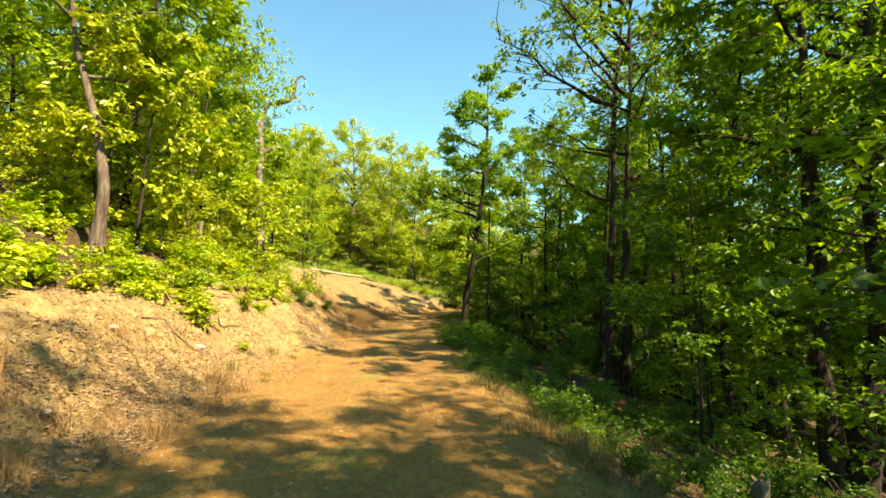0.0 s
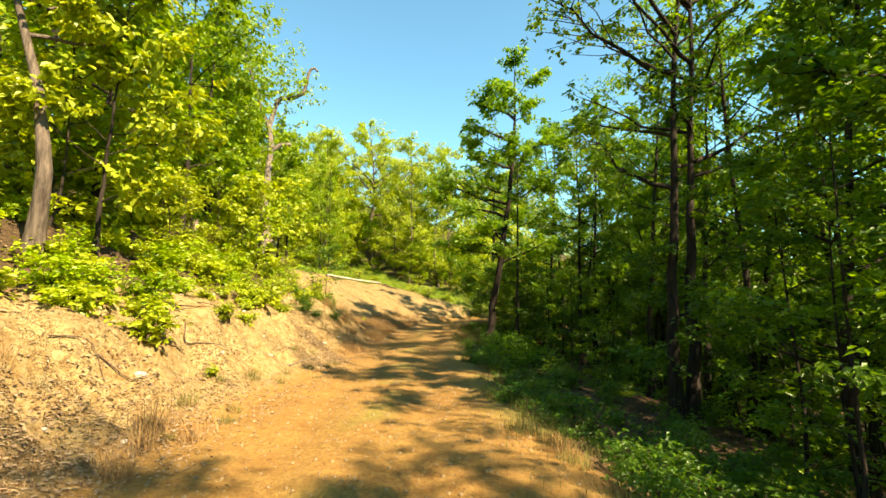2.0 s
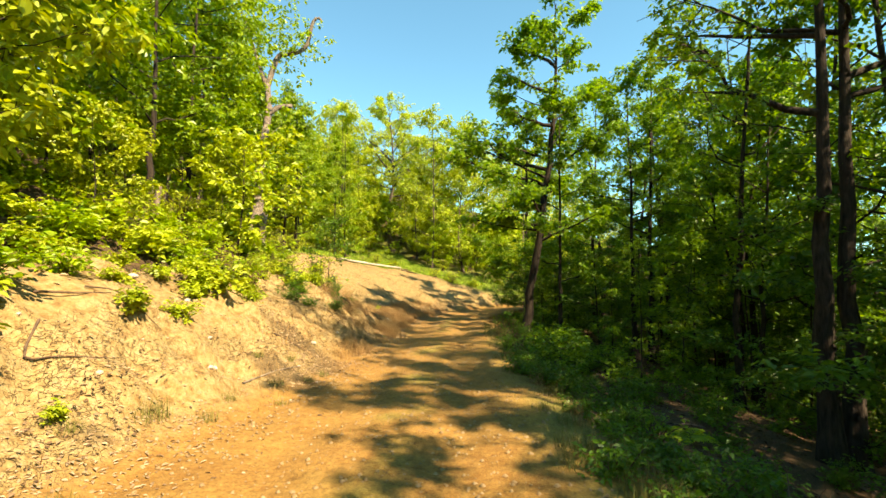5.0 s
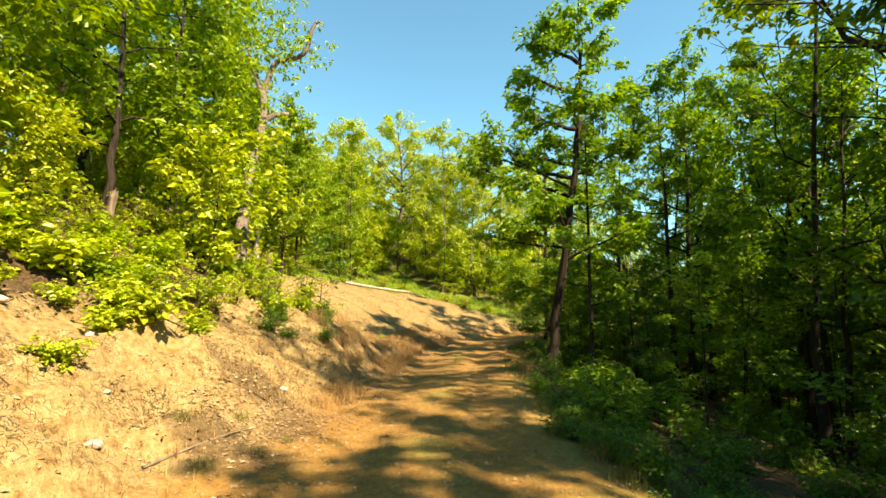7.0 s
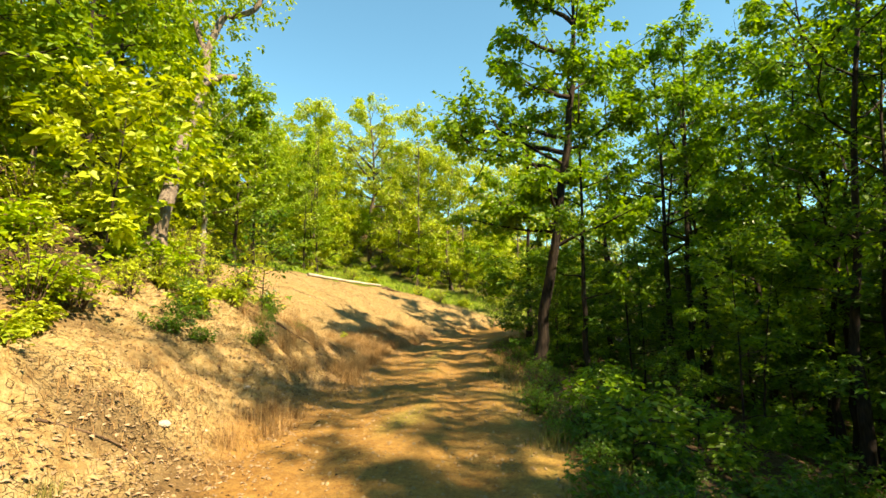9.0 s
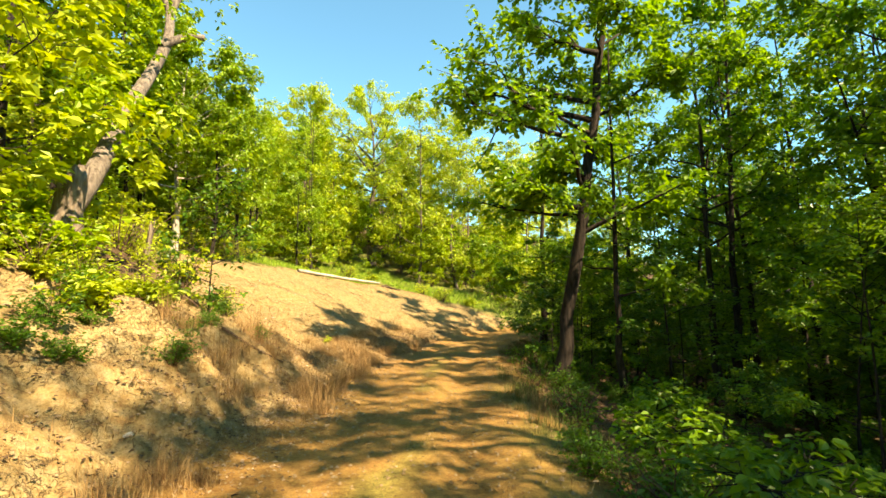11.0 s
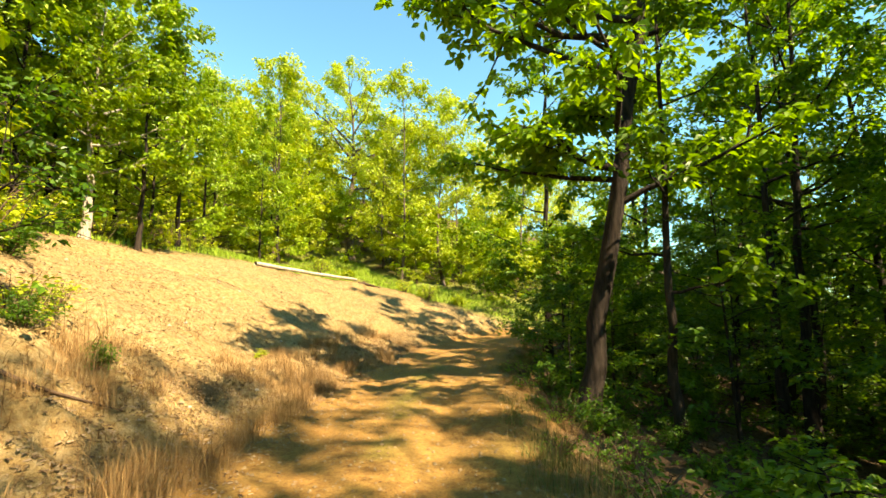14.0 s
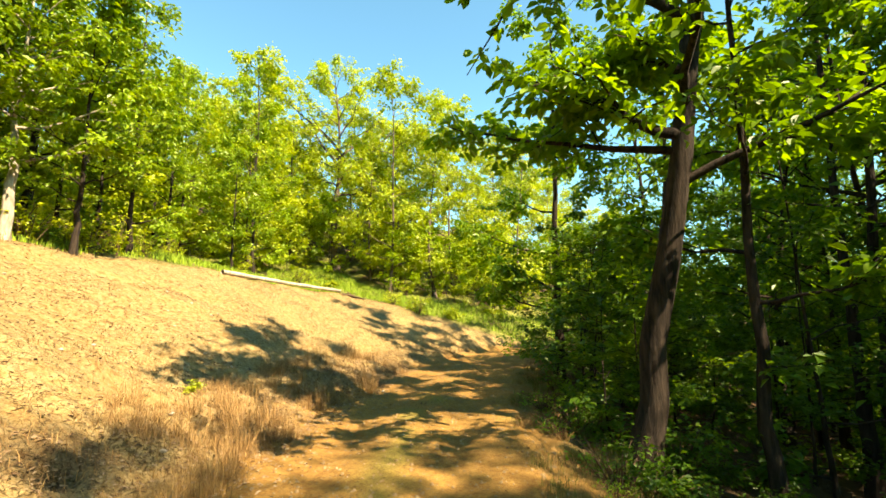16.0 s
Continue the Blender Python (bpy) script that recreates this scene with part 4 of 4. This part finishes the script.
def litter(name, count, xs, ys, keep, label, size, mat=DRYLEAF):
    """Fallen leaves lying about."""
    r = np.random.RandomState(count + 1)
    x, y = r.uniform(*xs, count), r.uniform(*ys, count)
    ok = keep(x, y, r.rand(count))
    x, y = x[ok], y[ok]
    n = len(x)
    az = r.rand(n) * 6.283
    axis = unit(np.stack([np.cos(az), np.sin(az), r.randn(n) * 0.15], 1))
    normal = unit(np.array([0.15, 0, 1.0]) + 0.32 * r.randn(n, 3))
    L = size * (0.5 + 0.8 * r.rand(n))
    g = Geo()
    g.leaves(np.stack([x, y, land(x, y) + 0.006], 1), axis, normal, L, L * (0.3 + 0.25 * r.rand(n)), True)
    return tagged(new(name, g.mesh(name, mat, False)), label, "leaf litter", kind="stuff")


litter("leaf_litter", 60000, (-6, -2), (2, 30), lambda x, y, u: u < np.exp(-((left_edge(y) - x - 0.5) / 0.65) ** 2) * smooth(0.12, 0.45, vnoise(x, y, 1.2, 24)), "brown dry oak leaves at the foot of the bank", 0.05)
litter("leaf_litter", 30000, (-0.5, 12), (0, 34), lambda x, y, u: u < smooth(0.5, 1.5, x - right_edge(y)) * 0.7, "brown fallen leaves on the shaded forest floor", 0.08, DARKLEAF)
litter("leaf_litter", 26000, (-6, -2), (1, 31), lambda x, y, u: u < 0.8 * np.exp(-((left_edge(y) - x - 0.55) / 0.6) ** 2) * smooth(0.4, 0.6, vnoise(x, y, 0.9, 31)), "brown dry leaves among the dry grass", 0.05, DARKLEAF)
litter("leaf_litter", 9000, (-3.6, 2), (1, 34), lambda x, y, u: (x - right_edge(y) < 0) & (left_edge(y) - x < 0.2) & (u < 0.06 + 0.5 * smooth(0.55, 0.8, vnoise(x, y, 0.7, 45))), "leaf bits trodden into the track", 0.03, DARKLEAF)
litter("leaf_litter", 30000, (-5.5, -1.6), (1, 8), lambda x, y, u: u < smooth(-0.2, 0.2, left_edge(y) - x) * (1 - smooth(0.9, 1.6, left_edge(y) - x)), "heaped brown leaves at the foot of the bank", 0.05)
litter("leaf_litter", 5000, (-1.5, 3.5), (1, 34), lambda x, y, u: u < np.exp(-((x - right_edge(y) - 0.7) / 0.5) ** 2) * smooth(0.3, 0.6, vnoise(x, y, 0.9, 32)), "dry brown leaves on the verge", 0.055)
litter("leaf_litter", 16000, (-13, -5), (2, 32), lambda x, y, u: (past_crest(x, y) > -0.4) & (u < 0.8), "brown fallen leaves above the bank", 0.09)
litter("leaf_litter", 60000, (-13, -1), (3, 42), lambda x, y, u: (left_edge(y) - x > 0.4) & (past_crest(x, y) < 0.3) & (u < 0.35 * smooth(0.35, 0.8, vnoise(x, y, 1.5, 26))), "scattered dry leaf scraps over the bare clay slope", 0.045)
litter("leaf_litter", 60000, (-13, 1), (14, 42), lambda x, y, u: (left_edge(y) - x > 0.3) & (past_crest(x, y) < 0.3) & (u < 0.3 + 0.7 * smooth(0.4, 0.7, vnoise(x, y, 1.1, 43))), "dark leaf scraps and bark bits strewn over the clay slope", 0.045, DARKLEAF)
field("slope_straw", 30000, (-12, 0), (20, 41), lambda x, y, u: (left_edge(y) - x > 0.2) & (past_crest(x, y) < 0.3) & (u < smooth(0.35, 0.7, vnoise(x, y, 1.4, 44)) * (1 - 0.75 * smooth(1.5, 5, left_edge(y) - x))), STRAW, 0.16, "thin dry grass on the clay slope", 0.0035, 1.6)


# ---- dead wood, stones and small plants ----
def log_between(name, a, b, r0, r1, label, mat=DEADWOOD, sag=0.0, lift=0.0):
    """A fallen log lying on the ground between two places."""
    n = 12
    xs, ys = np.linspace(a[0], b[0], n), np.linspace(a[1], b[1], n)
    z = land(xs, ys)
    z = np.interp(np.linspace(0, 1, n), [0, 0.5, 1], [z[:3].mean(), z[4:8].mean(), z[-3:].mean()]) + lift
    r = np.linspace(r0, r1, n) * (1 + 0.08 * np.sin(np.arange(n) * 2.1))
    g = Geo()
    pts = np.stack([xs, ys + 0.06 * np.sin(np.arange(n)), z + r * 0.8], 1)
    o = pts[0].copy()
    g.tube(pts - o, r, 9)
    ob = new(name, g.mesh(name, mat))
    ob.location = o
    return tagged(ob, label, "log")


log_between("fallen_log", (-9.85, 34.5), (-7.4, 42.0), 0.085, 0.075, "long pale barkless log lying on the bank's crest", PALEWOOD, lift=0.08)
log_between("fallen_log", (-9.4, 14.6), (-7.5, 14.0), 0.09, 0.06, "grey dead log among brush above the bank")
log_between("fallen_log", (-9.6, 15.9), (-8.0, 15.1), 0.06, 0.04, "thin pale dead branch above the bank")
log_between("stick", (-3.55, 11.4), (-3.4, 12.9), 0.014, 0.006, "thin bare stick among dry leaves")
for k in range(16):
    x, y, a, L = rng.uniform(1.6, 8), rng.uniform(4, 27), rng.uniform(0, 3.14), rng.uniform(0.5, 1.6)
    log_between("stick", (x, y), (x + L * math.cos(a), y + L * math.sin(a)), 0.018, 0.007, "dead branch on the shaded forest floor", BARK_PALE)


def stump(x, y, h, r, label, seed):
    """A broken stump with a jagged top and flared foot."""
    r_ = np.random.RandomState(seed)
    g, sides, rows = Geo(), 14, 7
    ang = np.arange(sides) * 2 * np.pi / sides
    jag = h * (0.72 + 0.28 * r_.rand(sides))
    v = []
    for i in range(rows):
        f = i / (rows - 1)
        rad = r * (1.35 - 0.55 * min(1, f * 2.2) - 0.08 * f) * (1 + 0.12 * np.sin(3 * ang + seed))
        v.append(np.stack([rad * np.cos(ang) + 0.12 * f * h, rad * np.sin(ang), -0.15 + (jag + 0.15) * f], 1))
    v.append(np.stack([0.45 * r * np.cos(ang) + 0.1 * h, 0.45 * r * np.sin(ang), jag * 0.7], 1))
    i, k = np.meshgrid(np.arange(rows), np.arange(sides), indexing="ij")
    q = np.stack([i * sides + k, i * sides + (k + 1) % sides, (i + 1) * sides + (k + 1) % sides, (i + 1) * sides + k], -1).reshape(-1, 4)
    g.add(np.concatenate(v), q)
    ob = new("stump", g.mesh("stump", DEADWOOD))
    ob.location = (x, y, ground_at(x, y))
    return tagged(ob, label, "stump")


stump(-7.35, 18.9, 1.25, 0.26, "tall splintered pale stump above the bank", 3)
stump(-8.6, 16.2, 0.9, 0.10, "leaning pale dead stub among the brush", 4)
stump(-10.05, 17.8, 1.0, 0.07, "thin pale leaning dead stem above the bank", 11)
stump(-9.0, 18.4, 0.8, 0.06, "thin pale leaning dead stem above the bank", 12)
stump(-10.6, 19.2, 1.2, 0.06, "thin pale leaning dead stem above the bank", 13)
stump(-7.9, 21.4, 1.1, 0.07, "thin pale broken trunk on the crest", 5)
stump(3.5, 5.4, 0.4, 0.12, "small broken orange-brown stump in the undergrowth", 6)


def root(pts, r, label="dark root sticking out of the clay"):
    pts = np.array([(x, y, ground_at(x, y) + 0.02) for x, y in pts])
    g = Geo()
    o = pts[0].copy()
    line = spline(pts - o, 10)
    line[:, 2] += 0.03 * np.sin(np.linspace(0, 3, 10))
    g.tube(line, np.linspace(r, r * 0.3, 10), 6)
    ob = new("root", g.mesh("root", ROOT))
    ob.location = o
    return tagged(ob, label, "root")


root([(-4.55, 8.3), (-4.4, 8.6), (-4.3, 8.95)], 0.016)
root([(-4.6, 9.6), (-4.4, 9.3), (-4.25, 9.5), (-4.1, 9.9)], 0.014)
root([(-4.2, 7.3), (-3.95, 7.5), (-3.75, 7.6)], 0.011)
root([(-4.9, 10.4), (-4.7, 10.7), (-4.4, 11.0)], 0.012)
root([(-5.2, 13.0), (-4.9, 13.3), (-4.5, 13.4)], 0.016)
root([(-4.0, 13.2), (-3.8, 13.6), (-3.6, 13.7)], 0.012)
root([(-5.9, 18.9), (-5.6, 19.2), (-5.3, 19.4)], 0.03, "weathered root along the clay ledge")
root([(-6.2, 19.6), (-5.9, 20.0), (-5.5, 20.1)], 0.025, "weathered root along the clay ledge")
root([(-4.7, 18.9), (-4.4, 19.3), (-4.2, 19.9)], 0.025)
root([(-4.5, 7.0), (-4.3, 7.3), (-4.0, 7.2)], 0.011)
root([(-5.0, 9.9), (-4.8, 10.2), (-4.75, 10.6)], 0.018)
root([(-5.6, 17.8), (-5.2, 18.3), (-4.9, 18.9)], 0.018)

for dx, dy, ex, ey in ((0.0, 0.2, 0.9, -0.5), (0.15, -0.2, 1.2, -0.9), (0.2, 0.3, 0.7, 0.2), (0.4, -0.3, 1.5, -1.5)):
    root([(-7.3 + dx, 41.8 + dy), (-7.3 + 0.5 * (dx + ex) + 0.1, 41.8 + 0.5 * (dy + ey)), (-7.3 + ex, 41.8 + ey)], 0.07, "dark uprooted root beside the fallen log")

STONES = []
for k in range(5):
    bm = bmesh.new()
    bmesh.ops.create_icosphere(bm, subdivisions=2, radius=0.5)
    for v in bm.verts:
        v.co *= 0.8 + 0.45 * noise.noise(v.co * 1.7 + Vector((k * 5, 0, 0)))
        v.co.z *= 0.6
    me = bpy.data.meshes.new("stone")
    bm.to_mesh(me)
    bm.free()
    me.materials.append(STONE)
    STONES.append(me)


def stone(x, y, size):
    ob = new("stone", random.choice(STONES))
    ob.matrix_basis = Matrix.Translation((x, y, ground_at(x, y) + 0.08 * size)) @ Matrix.Rotation(random.uniform(0, 6.28), 4, "Z") @ Matrix.Scale(size, 4)
    tagged(ob, "pale weathered stone in the clay bank" if size > 0.1 else "small pale stone lying on bare soil", "stone", "stones of the bank")


for x, y, size in ((-3.97, 7.7, 0.2), (-4.35, 6.2, 0.2), (-3.9, 11.3, 0.17), (-5.3, 11.6, 0.16), (-4.9, 12.2, 0.12), (-3.7, 14.2, 0.13)):
    stone(x, y, size)
for x, y in scatter(70, (-10, -2.6), (3, 30), 0.2, lambda x, y: -0.3 < left_of(x, y) < (2.0 if y < 20 else 6.5)):
    stone(x, y, random.uniform(0.03, 0.09))


def pebbles(count):
    r = np.random.RandomState(77)
    y = r.uniform(1, 34, count)
    x = right_edge(y) + (left_edge(y) - right_edge(y)) * r.uniform(-0.1, 1.35, count)
    c = np.stack([x, y, land(x, y) + 0.003], 1)
    s_ = (0.008 + 0.018 * r.rand(count) ** 3)[:, None, None]
    o = np.array([[1, 0, 0], [0, 1, 0], [-1, 0, 0], [0, -1, 0], [0.4, 0.3, 0.7], [-0.4, 0.3, 0.7], [-0.4, -0.4, 0.6], [0.4, -0.3, 0.6]])
    v = (c[:, None] + o[None] * s_ * (0.7 + 0.6 * r.rand(count, 8, 1))).reshape(-1, 3)
    f = np.array([[0, 1, 5, 4], [1, 2, 6, 5], [2, 3, 7, 6], [3, 0, 4, 7], [4, 5, 6, 7]])
    g = Geo()
    g.add(v, (np.arange(count)[:, None, None] * 8 + f[None]).reshape(-1, 4))
    tagged(new("gravel", g.mesh("gravel", GRIT)), "loose pale grit and pebbles on the track", "gravel", kind="stuff")


pebbles(12000)


def fern(x, y, size, seed):
    """A fern of arching fronds, each with a row of leaflets on both sides."""
    r = np.random.RandomState(seed)
    ob = thing("fern", (x, y, ground_at(x, y)), "bright green fern on the shaded forest floor", "fern", "ferns")
    for i in range(8):
        az = i * 0.785 + r.randn() * 0.2
        d = np.array([math.cos(az), math.sin(az), 0])
        L = size * (0.8 + 0.4 * r.rand())
        t = np.linspace(0.12, 1, 16)
        line = d * (L * t)[:, None] + np.array([0, 0, 1.0]) * (L * (0.9 * t - 0.75 * t * t))[:, None]
        g = Geo()
        g.tube(line, np.linspace(0.006, 0.002, 16), 4)
        side = np.array([-d[1], d[0], 0])
        for sgn in (1, -1):
            axis = unit(np.repeat((side * sgn + 0.45 * d)[None], 16, 0) + 0.1 * r.randn(16, 3))
            ln = L * 0.26 * np.sin(np.pi * (0.15 + 0.8 * t)) + 0.02
            g.leaves(line, axis, np.repeat(np.array([[0, 0, 1.0]]), 16, 0), ln, ln * 0.32, True)
        part("frond", g.mesh("frond", LEAF_SUN, False), ob)


for k, (x, y, size) in enumerate(((1.5, 6.1, 0.32), (1.9, 6.6, 0.3), (5.8, 10.6, 0.6), (4.4, 9.2, 0.5), (3.2, 8.0, 0.45), (2.3, 12.5, 0.4), (4.8, 17.0, 0.5))):
    fern(x, y, size, k)

# the slender sapling on the bank, and its neighbour over the verge
for k, (x, y, size) in enumerate(((-4.9, 15.9, 0.6), (-5.1, 16.5, 0.55), (-4.4, 17.4, 0.45), (-4.6, 16.2, 0.5), (-5.0, 19.0, 0.5), (-5.2, 19.9, 0.45), (-4.8, 18.3, 0.4), (-5.3, 18.6, 0.5), (-5.6, 17.4, 0.45), (-5.1, 17.0, 0.4), (-4.9, 20.4, 0.4))):
    bush("dark", k % 3, x, y, size)
tree("sapling", -5.35, 19.6, tree_meshes(31, [(0, 0, 0), (0.02, 0, 0.8), (0.1, 0, 2.3)], 0.018, 0.3, 0.5, 48, 0.09, per=5, limbs=12, bark=BARK, leafmat=LEAF_DEEP_SHADE, split=False), "slender green sapling standing on the clay bank")
for k, (x, y) in enumerate(((1.5, 19.4), (1.1, 17.6), (0.9, 15.6), (2.4, 17.4), (2.0, 20.6))):
    tree("sapling", x, y, tree_meshes(33 + k, [(0, 0, 0), (0.05, 0, 0.4), (0.1, 0, 0.9)], 0.012, 0.15, 0.55, 80, 0.095, per=7, droop=0.2, limbs=9, bark=BARK, leafmat=LEAF_GREEN, flat=0.8, split=False), "knee-high leafy sapling on the verge", "verge saplings")
